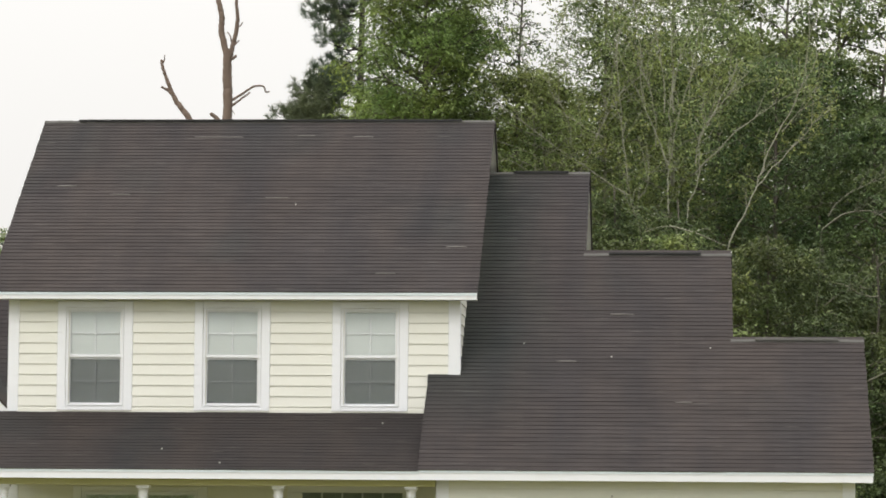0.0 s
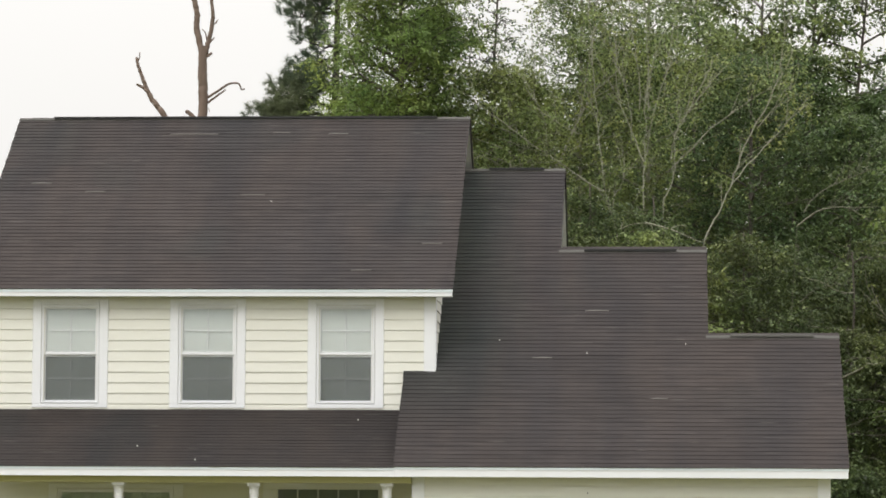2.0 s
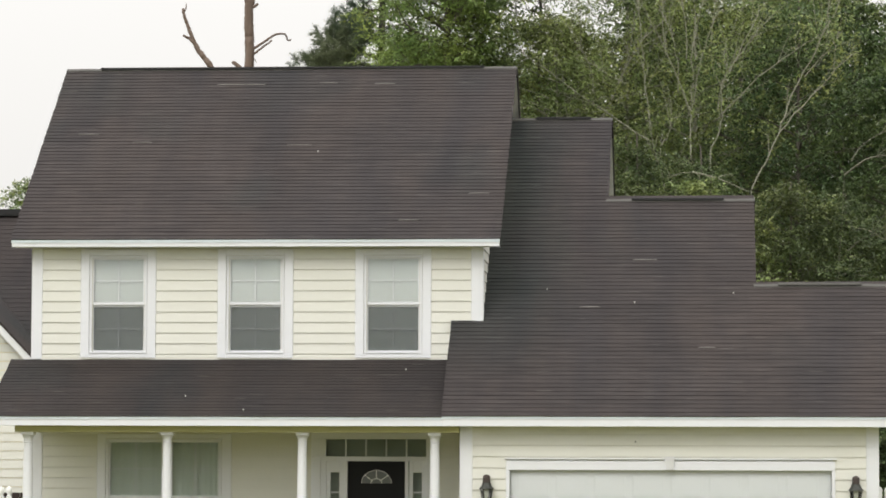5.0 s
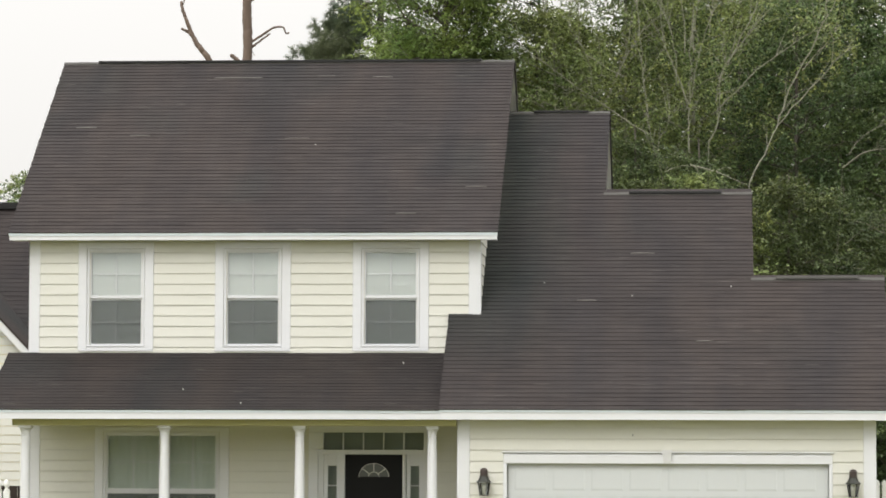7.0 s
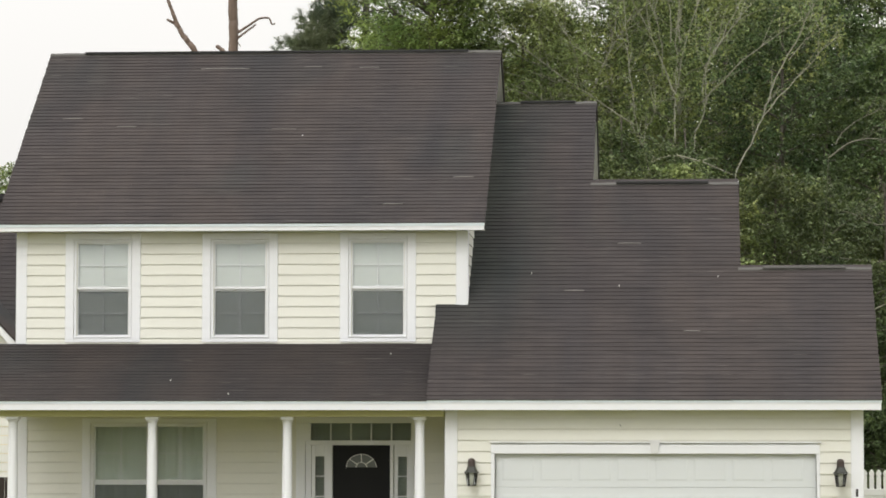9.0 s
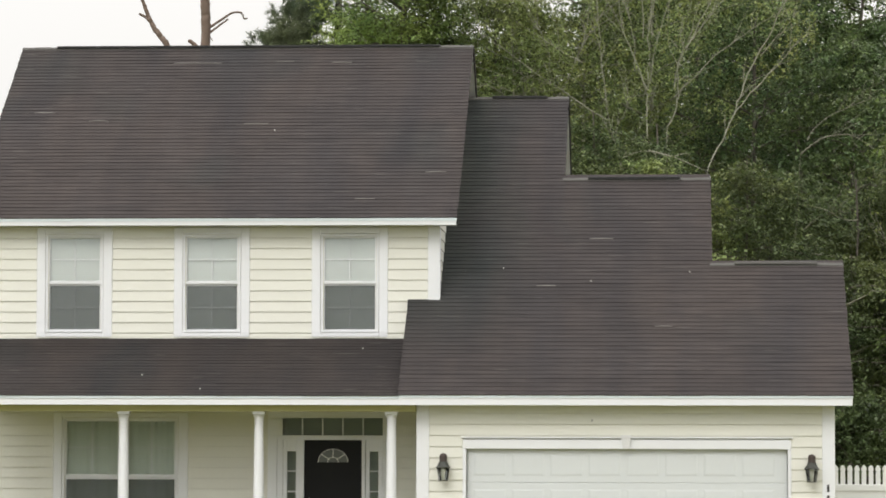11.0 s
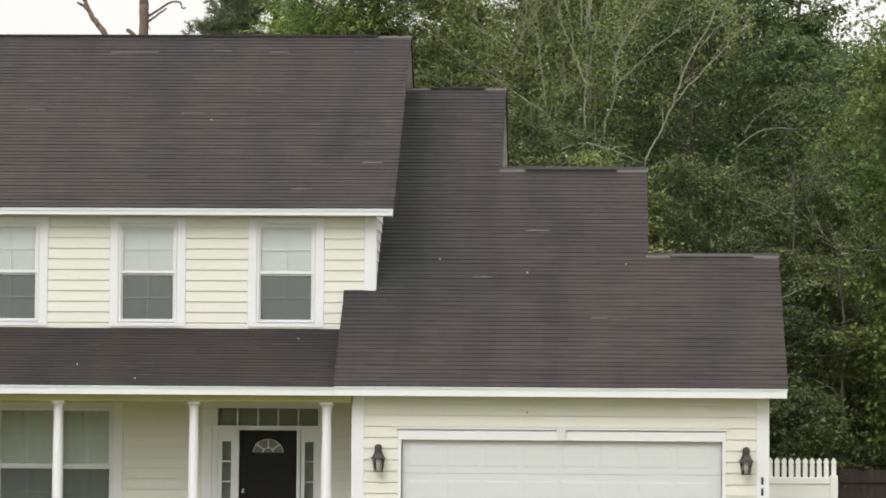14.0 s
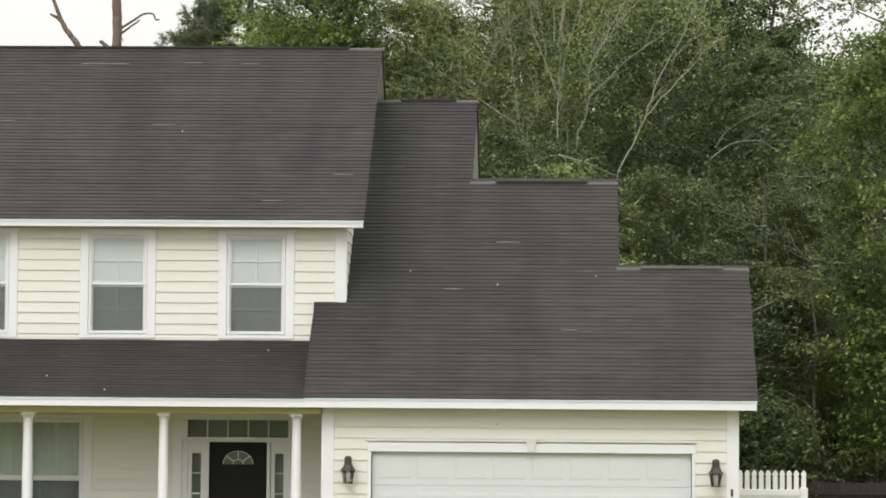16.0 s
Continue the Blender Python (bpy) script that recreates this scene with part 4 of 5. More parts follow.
npart("wall", boxes((-21.6, -9.0, 11.0, 11.15, 0, 4.2)), NEIGHBOUR_SIDING)
npart("side_wall", boxes((-9.15, -9.0, 11.15, 17.0, 0, 4.2)), NEIGHBOUR_SIDING)
# front gable with its rakes
GX, GY = -12.93, 9.8
bm = bmesh.new()
q = [[bm.verts.new((x, yy, z)) for x, z in ((GX - 3.6, 0), (GX + 3.42, 0), (GX + 3.42, 4.33), (GX, 7.9), (GX - 3.6, 4.15))] for yy in (GY, GY + 0.15)]
bm.faces.new(q[0])
bm.faces.new(q[1][::-1])
for i in range(5):
    j = (i + 1) % 5
    bm.faces.new((q[0][i], q[1][i], q[1][j], q[0][j]))
ngable = npart("gable_wall", bm, NEIGHBOUR_SIDING)
for k in range(24):
    z = 0.2 + k * 0.165
    b = link("siding_board", board, NEIGHBOUR_SIDING, ngable, Matrix.Translation(Vector((GX - 3.6, GY, z)) - N) @ Matrix.Diagonal((7.02, 1, 0.165, 1)))
for k in range(5):
    z = 4.16 + k * 0.165
    half = 3.6 - (z - 4.15 + 0.165) / 1.0417
    link("siding_board", board, NEIGHBOUR_SIDING, ngable, Matrix.Translation(Vector((GX - half, GY, z)) - N) @ Matrix.Diagonal((2 * half, 1, 0.165, 1)))
for s in (-1, 1):
    for name, mat, dy0, dy1, d0, d1 in (("rake_board", TRIM, -0.30, -0.27, -0.17, 0.0), ("gable_roof", SHINGLE, -0.32, 4.0, 0.002, 0.06)):
        bm = bmesh.new()
        pts = [(GX + s * 3.95, 3.785), (GX, 7.9)]
        w = []
        for yy in (GY + dy0, GY + dy1):
            w.append([bm.verts.new((x, yy, z + d + 0.05)) for x, z in pts for d in (d0, d1)])
        for i0, i1, i2, i3 in ((0, 2, 3, 1),):
            bm.faces.new([w[0][i] for i in (0, 2, 3, 1)])
            bm.faces.new([w[1][i] for i in (1, 3, 2, 0)])
        for i, j in ((0, 2), (2, 3), (3, 1), (1, 0)):
            bm.faces.new((w[0][i], w[1][i], w[1][j], w[0][j]))
        npart(name, bm, mat)


# ---- trees ----
def tubes(strands, sides=6):
    """Tapered limbs: each strand is a list of (point, radius)."""
    vs, fs, base = [], [], 0
    ang = np.linspace(0, 2 * np.pi, sides, endpoint=False)
    for strand in strands:
        pts = np.array([p for p, r in strand], float)
        rad = np.array([r for p, r in strand], float)
        d = np.gradient(pts, axis=0)
        d /= np.linalg.norm(d, axis=1)[:, None] + 1e-9
        side = np.cross(d, (0.31, 0.95, 0.05))
        side /= np.linalg.norm(side, axis=1)[:, None] + 1e-9
        other = np.cross(d, side)
        ring = pts[:, None] + rad[:, None, None] * (np.cos(ang)[None, :, None] * side[:, None] + np.sin(ang)[None, :, None] * other[:, None])
        vs.append(ring.reshape(-1, 3))
        for i in range(len(pts) - 1):
            for k in range(sides):
                a, b = base + i * sides + k, base + i * sides + (k + 1) % sides
                fs.append((a, b, b + sides, a + sides))
        base += len(pts) * sides
    return mesh_from("limbs", np.concatenate(vs).tolist(), fs, True)


def quads(name, corners):
    """One mesh of loose four-cornered leaves from an (n, 4, 3) array."""
    n = len(corners)
    me = bpy.data.meshes.new(name)
    me.vertices.add(4 * n)
    me.vertices.foreach_set("co", corners.reshape(-1))
    me.loops.add(4 * n)
    me.loops.foreach_set("vertex_index", np.arange(4 * n, dtype=np.int32))
    me.polygons.add(n)
    me.polygons.foreach_set("loop_start", np.arange(0, 4 * n, 4, dtype=np.int32))
    me.update(calc_edges=True)
    return me


def leaves(g, centres, per, spread, length, width, droop=0.35, flat=0.38):
    """Leafy sprays round clump centres: seven pointed blades stand alternately along each thin, sagging twig."""
    k = max(1, round(per / 7))
    n = len(centres) * k
    root = np.repeat(centres, k, axis=0) + g.normal(0, 1, (n, 3)) * spread * np.array((1, 1, flat))

    def unit(a):
        return a / (np.linalg.norm(a, axis=-1, keepdims=True) + 1e-9)

    d = unit(g.normal(0, 1, (n, 3)) * np.array((1, 1, 0.45)) + np.array((0, 0, -0.6 * droop)))
    side = unit(np.cross(d, g.normal(0, 0.35, (n, 3)) + np.array((0, 0, 1.0))))
    reach = g.uniform(2.2, 4.8, (n, 1, 1)) * length
    w = ((np.arange(7) + 0.5) / 7)[None, :, None]
    sign = np.where(np.arange(7) % 2, 1.0, -1.0)[None, :, None]
    at = root[:, None] + d[:, None] * reach * w + np.array((0, 0, -0.2)) * reach * w * w
    ax = unit(d[:, None] * 0.55 + side[:, None] * sign * 0.8 + g.normal(0, 0.4, (n, 7, 3)) + np.array((0, 0, -droop)))
    sd = unit(np.cross(ax, g.normal(0, 0.5, (n, 7, 3)) + np.array((0, 0, 1.0))))
    s = g.uniform(0.65, 1.25, (n, 7, 1)) * (1.1 - 0.3 * w)
    L, Wd = ax * length * s, sd * width * s
    return np.stack((at, at + 0.45 * L + 0.5 * Wd, at + L, at + 0.45 * L - 0.5 * Wd), axis=2).reshape(-1, 4, 3)


def skeleton_of(g, height, lo, radius, limbs, bole, lean=0.03, rise=0.5, shape=0.8, subs=5):
    """Trunk, limbs and side branches of one tree, and the places where its leaves sit."""
    zs = np.linspace(0, 1, 9)
    sway = np.cumsum(g.normal(0, lean, (9, 2)), axis=0) * height / 9
    trunk = [((sway[i, 0], sway[i, 1], zs[i] * height), bole * (1 - 0.88 * zs[i]) + 0.01) for i in range(9)]
    tp = np.array([p for p, r in trunk])
    strands, spots = [trunk], []
    for k in range(limbs):
        u = (k + g.uniform(0.2, 0.8)) / limbs
        z = lo + (height - lo) * u * 0.97
        start = np.array([np.interp(z, tp[:, 2], tp[:, c]) for c in range(3)])
        az = k * 2.4 + g.uniform(-0.5, 0.5)
        reach = radius * np.sin(np.pi * (0.12 + 0.83 * u)) ** shape * g.uniform(0.6, 1.3)
        out = np.array((np.cos(az), np.sin(az), 0))
        pts = []
        for j in range(5):
            w = j / 4
            pts.append(start + out * reach * w + np.array((0, 0, rise * reach * (w - 0.35 * w * w))) + g.normal(0, 0.05 * reach, 3) * w)
        r0 = bole * (1 - 0.8 * u) * 0.42 + 0.008
        strands.append([(p, r0 * (1 - 0.85 * j / 4)) for j, p in enumerate(pts)])
        for s in range(subs):
            w = g.uniform(0.25, 1.0)
            i = min(3, int(w * 4))
            root = pts[i] + (pts[i + 1] - pts[i]) * (w * 4 - i)
            d = out * 0.7 + g.normal(0, 0.7, 3) + np.array((0, 0, 0.35))
            d /= np.linalg.norm(d)
            ln = reach * g.uniform(0.22, 0.45) + 0.15
            mid = root + d * ln * 0.5 + g.normal(0, 0.04, 3)
            tip = root + d * ln + np.array((0, 0, -0.05))
            strands.append([(root, r0 * 0.35), (mid, r0 * 0.25), (tip, 0.004)])
            spots += [root + (tip - root) * t for t in (0.45, 0.8, 1.05)]
        spots.append(pts[-1])
    return strands, np.array(spots)


def tree(at, seed, label, height, lo, radius, limbs, per, leaf_mat, bark=BARK, bole=0.14, size=(0.11, 0.065), spread=0.24, name="tree",
         group="trees of the woods", rise=0.5, shape=0.8, subs=5, droop=0.22, flat=0.24, lean=0.03):
    g = np.random.default_rng(seed)
    strands, spots = skeleton_of(g, height, lo, radius, limbs, bole, lean=lean, rise=rise, shape=shape, subs=subs)
    root = empty(name, at, label, "tree", group)
    link("trunk", tubes(strands[:1], 8), bark, root)
    tagged(link("branchwork", tubes(strands[1:], 5), bark, root), kind="stuff")
    tagged(link("crown", quads("crown", leaves(g, spots, per, spread, size[0], size[1], droop, flat)), leaf_mat, root), kind="stuff")
    return root


# dead tree behind the house
def dead_tree(at, crotch):
    """A dead trunk whose limbs are smooth bends; limb points are in hundredths of a metre from where the trunk clears the roof."""
    root = empty("dead_tree", at, "bare dead tree trunk with broken reddish-brown limbs", "tree")

    def limb(pts, r0, r1, seed):
        g = np.random.default_rng(seed)
        p = np.array(pts, float) / 100
        k = len(p)
        n = 7 * (k - 1) + 1
        strand = []
        for q in np.linspace(0, k - 1, n):
            i = min(int(q), k - 2)
            w = q - i
            a, b, c, d = p[max(i - 1, 0)], p[i], p[i + 1], p[min(i + 2, k - 1)]
            x, z = 0.5 * (2 * b + (c - a) * w + (2 * a - 5 * b + 4 * c - d) * w * w + (3 * b - a - 3 * c + d) * w ** 3)
            strand.append(((x + g.normal(0, 0.006), g.normal(0, 0.012), crotch + z), (r0 + (r1 - r0) * q / (k - 1)) * g.uniform(0.93, 1.07)))
        return strand

    trunk = [((0.03 * math.sin(k), 0, k * crotch / 8), 0.30 - 0.0215 * k) for k in range(8)]
    link("trunk", tubes([trunk + limb(((0, -10), (2, 57), (-1, 108), (-1, 153), (0, 186)), 0.128, 0.112, 1)], 12), DEADWOOD, root)
    for k, (pts, r0, r1) in enumerate((
            (((-2, 172), (-12, 210), (-18, 243), (-18, 280), (-26, 318), (-40, 370), (-44, 430)), 0.100, 0.060),
            (((6, 172), (18, 220), (24, 258), (25, 280), (21, 318), (22, 360), (28, 410)), 0.070, 0.035),
            (((9, 190), (8, 220), (-3, 237)), 0.028, 0.012), (((29, 250), (40, 263)), 0.024, 0.010), (((18, 202), (30, 214)), 0.030, 0.016), (((8, 162), (24, 173)), 0.050, 0.030),
            (((5, 97), (13, 115)), 0.020, 0.010),
            (((-70, -250), (-78, -120), (-99, -10), (-118, 24), (-138, 50), (-151, 76), (-164, 109), (-174, 136), (-180, 160)), 0.105, 0.036),
            (((-177, 148), (-172, 162), (-171, 175)), 0.022, 0.012), (((-146, 66), (-160, 78), (-177, 88)), 0.050, 0.030),
            (((-5, -40), (-22, -3), (-43, 15)), 0.075, 0.050),
            (((10, 50), (37, 67), (55, 79), (75, 90), (97, 89), (104, 74), (113, 75)), 0.036, 0.020),
            (((12, 37), (45, 61), (61, 73)), 0.034, 0.020), (((12, 27), (20, 14)), 0.016, 0.010))):
        link("limb", tubes([limb(pts, r0, r1, 20 + k)], 8), DEADWOOD, root)


dead_tree((-9.18, 37.5, 0), 13.12)


def pine(at, seed, height, boughs, label):
    """A tall pine: each bough leaves the trunk at a height, swings out and sags, and ends in brushes of needles."""
    g = np.random.default_rng(seed)
    root = empty("pine_tree", at, label, "tree", "trees of the woods")
    trunk = [((0.03 * math.sin(1.7 * k), 0.03 * math.cos(k), height * k / 10), 0.21 - 0.0165 * k) for k in range(11)]
    link("trunk", tubes([trunk], 10), PINE_BARK, root)
    twigs, brushes = [], []
    for z, heading, reach, rise in boughs:
        a = radians(heading) + g.normal(0, 0.15)
        out = np.array((math.cos(a), math.sin(a), 0))
        n = 9
        wob = np.cumsum(g.normal(0, 0.05, (n, 3)), axis=0)
        pts = [np.array((0, 0, z)) + out * reach * w + np.array((0, 0, 0.30 * reach * math.sin(math.pi * min(1, 1.4 * w)) * 0.5 + rise * w * w)) + wob[i] * (i > 0) for i, w in enumerate(np.linspace(0, 1, n))]
        link("bough", tubes([[(p, 0.045 * (1 - 0.8 * i / 8) + 0.006) for i, p in enumerate(pts)]], 7), PINE_BARK, root)
        for s in range(int(9 + 5 * reach)):
            w = g.uniform(0.3, 1.0)
            i = min(7, int(w * 8))
            r = pts[i] + (pts[i + 1] - pts[i]) * (w * 8 - i)
            d = out * 0.7 + g.normal(0, 0.75, 3) + np.array((0, 0, 0.45))
            d /= np.linalg.norm(d)
            tip = r + d * g.uniform(0.25, 0.75)
            twigs.append([(r, 0.014), ((r + tip) / 2 + g.normal(0, 0.03, 3), 0.010), (tip, 0.006)])
            for b in range(5):
                e = d + g.normal(0, 0.6, 3) + np.array((0, 0, 0.3))
                brushes.append((tip + g.normal(0, 0.11, 3) - d * 0.05 * b, e / np.linalg.norm(e)))
    tagged(link("branchwork", tubes(twigs, 5), PINE_BARK, root), kind="stuff")
    per = 60
    foot = np.repeat(np.array([p for p, e in brushes]), per, axis=0)
    axis = np.repeat(np.array([e for p, e in brushes]), per, axis=0)
    n = len(foot)
    foot = foot + axis * g.uniform(-0.10, 0.06, (n, 1))
    d = axis * 0.75 + g.normal(0, 0.55, (n, 3))
    d /= np.linalg.norm(d, axis=1)[:, None]
    sd = np.cross(d, g.normal(0, 1, (n, 3)))
    sd /= np.linalg.norm(sd, axis=1)[:, None] + 1e-9
    L = g.uniform(0.10, 0.19, (n, 1))
    corners = np.stack((foot - sd * 0.004, foot + sd * 0.004, foot + d * L + sd * 0.003, foot + d * L - sd * 0.003), axis=1)
    tagged(link("crown", quads("crown", corners), NEEDLES, root), kind="stuff")


PINE_BOUGHS = ((12.5, 185, 2.15, 0.1), (12.7, 165, 2.0, 0.2), (12.6, 205, 1.9, 0.1), (13.1, 190, 1.9, 0.1), (13.0, 30, 1.6, 0.2), (13.3, 240, 1.2, -0.1), (13.5, 186, 1.85, 0.2), (13.6, 150, 1.3, 0.1), (14.4, 186, 1.15, -0.9), (14.6, 330, 1.5, 0.2), (14.8, 210, 0.7, -0.1),
               (15.6, 186, 1.05, -0.1), (15.6, 165, 0.9, 0.1), (16.0, 20, 1.6, 0.3), (16.3, 230, 0.9, 0.2), (16.8, 175, 0.9, 0.3), (17.3, 300, 1.5, 0.5), (17.6, 190, 1.0, 0.5))
pine((-5.45, 36.0, 0), 5, 19.5, PINE_BOUGHS, "tall dark pine with sagging boughs and tufted needles")

# woods, from the far row forward: place, seed, label, height, crown foot, spread, limbs, leaves to a spot, material
FAR_ROW = [(-3.4, 46, 13.6), (-0.6, 45, 15.2), (2.2, 46, 17.0), (5.4, 45, 17.0), (8.2, 46, 15.2), (10.8, 45, 14.0), (13.8, 46, 14.0)]
for k, (x, yy, h) in enumerate(FAR_ROW):
    tree((x, yy, 0), 100 + k, "tall dense broadleaf tree in the far woods", h, 1.0, 2.6, 44, 28, LEAF_OLIVE if k % 2 else LEAF_DARK, bole=0.11, size=(0.20, 0.11), spread=0.36)
BACKMOST = [(-5.5, 58, 15.5), (-1.6, 57, 15.6), (2.4, 58, 17.9), (6.1, 57, 18.0), (9.2, 58, 15.8), (13.0, 57, 15.4), (17.0, 58, 16.0)]
for k, (x, yy, h) in enumerate(BACKMOST):
    tree((x, yy, 0), 300 + k, "tall dense broadleaf tree deep in the woods", h, 1.0, 3.3, 40, 28, LEAF_DARK, bole=0.14, size=(0.30, 0.18), spread=0.45)
tree((-3.6, 30.5, 0), 11, "broadleaf tree with fresh light-green foliage behind the roof", 18.6, 9.6, 1.75, 84, 63, LEAF_BRIGHT, bole=0.12, size=(0.105, 0.052), spread=0.26, shape=0.45)
tree((-4.6, 33.0, 0), 27, "young broadleaf tree with light-green leaves under the pine", 13.3, 8.5, 1.0, 30, 49, LEAF_BRIGHT, bole=0.06, size=(0.10, 0.05), spread=0.22)
tree((6.6, 39.0, 0), 28, "dense dark-green tree crown in the woods", 15.2, 6.0, 2.0, 44, 42, LEAF_DARK, bole=0.13, size=(0.14, 0.08), spread=0.30)
tree((8.6, 40.0, 0), 29, "dense dark-green tree crown in the woods", 14.0, 6.0, 1.8, 40, 42, LEAF_DARK, bole=0.12, size=(0.14, 0.08), spread=0.30)
tree((-2.6, 32.0, 0), 12, "slender broadleaf tree with light-green foliage", 15.2, 8, 1.3, 40, 42, LEAF_BRIGHT, bole=0.08, size=(0.10, 0.05), spread=0.24)
tree((-1.2, 31.5, 0), 24, "thin bare-stemmed tree with few leaves against the sky", 17.5, 13.2, 0.65, 16, 7, LEAF_DARK, bole=0.07, size=(0.10, 0.05), spread=0.2)
tree((0.7, 33.5, 0), 13, "airy broadleaf tree with olive-green foliage", 17.3, 6, 1.6, 56, 42, LEAF_OLIVE, bark=PALE_BARK, bole=0.09, size=(0.10, 0.05), spread=0.26)
tree((-0.7, 30.2, 0), 23, "slim tree with pale limbs and light olive leaves", 13.4, 8.6, 1.5, 44, 35, LEAF_PALE, bark=PALE_BARK, bole=0.07, size=(0.10, 0.045), spread=0.25)
tree((2.6, 34.5, 0), 14, "airy broadleaf tree with thin olive foliage", 17.6, 6, 1.9, 60, 42, LEAF_OLIVE, bark=PALE_BARK, bole=0.09, size=(0.10, 0.05), spread=0.26)
tree((5.4, 33.0, 0), 15, "dense dark-green broadleaf tree of the woods", 14.2, 2, 2.2, 52, 49, LEAF_DARK, bole=0.12, size=(0.11, 0.055), spread=0.27)
tree((7.6, 31.0, 0), 16, "dark-green broadleaf tree beside the brown fence", 12.4, 1.5, 2.2, 50, 49, LEAF_DARK, bole=0.12, size=(0.11, 0.06), spread=0.27)
tree((10.8, 32.0, 0), 17, "green broadleaf tree at the edge of the woods", 12.2, 1.5, 2.4, 50, 49, LEAF_DARK, bole=0.12, size=(0.11, 0.06), spread=0.27)
tree((3.9, 41.0, 0), 19, "tall tree with sparse leaves against the sky", 18.2, 9, 1.4, 36, 42, LEAF_OLIVE, bole=0.12, size=(0.12, 0.06), spread=0.28)
tree((5.3, 42.0, 0), 25, "tall dark-limbed tree with clumped leaves against the sky", 19.0, 14.4, 1.1, 13, 21, LEAF_OLIVE, lean=0.07, bole=0.10, size=(0.15, 0.09), spread=0.20, rise=0.9, subs=4)
tree((6.8, 42.5, 0), 18, "tall dark-limbed tree with clumped leaves against the sky", 19.5, 14.8, 1.5, 15, 21, LEAF_OLIVE, lean=0.07, bole=0.10, size=(0.15, 0.09), spread=0.20, rise=0.9, subs=4)
tree((8.3, 43.0, 0), 22, "tall dark-limbed tree with clumped leaves against the sky", 19.5, 14.2, 1.9, 18, 28, LEAF_OLIVE, lean=0.07, bole=0.10, size=(0.15, 0.09), spread=0.20, rise=0.5, subs=4)
tree((11.6, 43.0, 0), 26, "tall dark-limbed tree with clumped leaves against the sky", 18.0, 13.0, 1.7, 15, 28, LEAF_OLIVE, lean=0.07, bole=0.10, size=(0.15, 0.09), spread=0.20, rise=0.5, subs=4)
tree((10.0, 21.5, 0), 20, "broadleaf tree with bright green foliage beside the garden", 11.7, 2.2, 1.6, 46, 49, LEAF_RIGHT, bole=0.10, size=(0.12, 0.07), spread=0.20)
tree((-14.2, 33.0, 0), 21, "small olive-green tree behind the neighbouring roof", 9.6, 3, 1.6, 28, 28, LEAF_OLIVE, bole=0.1)
UNDER = ((3.2, 25.0, 9.0, 1.9), (4.9, 24.4, 8.8, 1.6), (7.2, 23.5, 6.6, 1.6), (1.0, 26.5, 9.4, 1.8), (6.3, 27.5, 8.8, 2.0), (8.2, 27.0, 8.6, 1.8), (12.0, 25.0, 8.5, 2.0), (6.9, 21.2, 3.6, 1.2), (2.9, 27.2, 9.9, 1.1), (1.3, 28.0, 10.3, 0.9), (9.6, 25.5, 7.0, 1.6))
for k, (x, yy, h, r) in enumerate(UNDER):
    tree((x, yy, 0), 140 + k, "bushy understorey tree with dark olive foliage", h, 0.5, r * 1.1, 34, 28 if k > 7 else 49, LEAF_OLIVE if k < 1 else LEAF_SHADED, bole=0.06, size=(0.10, 0.05), spread=0.28, rise=0.12, subs=7, flat=0.17)


def wand(g, start, heading, reach, lift, sag, r0, n=9):
    """A long thin branch that leaves the trunk, arches and bends down towards its tip."""
    out = np.array((math.cos(heading), math.sin(heading), 0))
    wob = np.cumsum(g.normal(0, 0.045, (n, 3)), axis=0)
    return [(start + out * reach * w + np.array((0, 0, lift * w - sag * w * w)) + wob[i] * (i > 0), r0 * (1 - 0.75 * w)) for i, w in enumerate(np.linspace(0, 1, n))]


def arching_tree(at, seed, height, wands):
    """A small understorey tree whose bare pale branches arch sideways in layers."""
    g = np.random.default_rng(seed)
    root = empty("arching_tree", at, "small tree with pale arching branches and layered olive leaves", "tree", "arching trees")
    trunk = [((g.normal(0, 0.05), g.normal(0, 0.05), z), 0.055 - 0.035 * z / height) for z in np.linspace(0, height, 8)]
    link("trunk", tubes([trunk], 7), BARK, root)
    spots = []
    for k in range(wands):
        z = height * g.uniform(0.35, 0.98)
        heading = g.choice((-0.35, -2.8)) + g.normal(0, 0.35)
        lift = g.uniform(0.1, 1.3)
        branch = wand(g, np.array((0, 0, z)), heading, g.uniform(1.2, 2.6), lift, lift * g.uniform(0.5, 1.1), g.uniform(0.014, 0.026))
        link("branch", tubes([branch], 6), PALE_BARK if k % 2 else BARK, root)
        for p, r in branch[3:]:
            spots += [p + g.normal(0, 0.13, 3), p + g.normal(0, 0.2, 3) + np.array((0, 0.25, 0.1))]
    tagged(link("crown", quads("crown", leaves(g, np.array(spots), 34, 0.24, 0.09, 0.05, 0.3, 0.2)), LEAF_SHADED, root), kind="stuff")


ARCHING = ((6.6, 22.6, 6.2, 12), (8.3, 22.4, 6.8, 12), (7.4, 24.8, 8.4, 12), (9.6, 24.6, 8.6, 12))
for k, (x, yy, h, wands) in enumerate(ARCHING):
    arching_tree((x, yy, 0), 400 + k, h, wands)


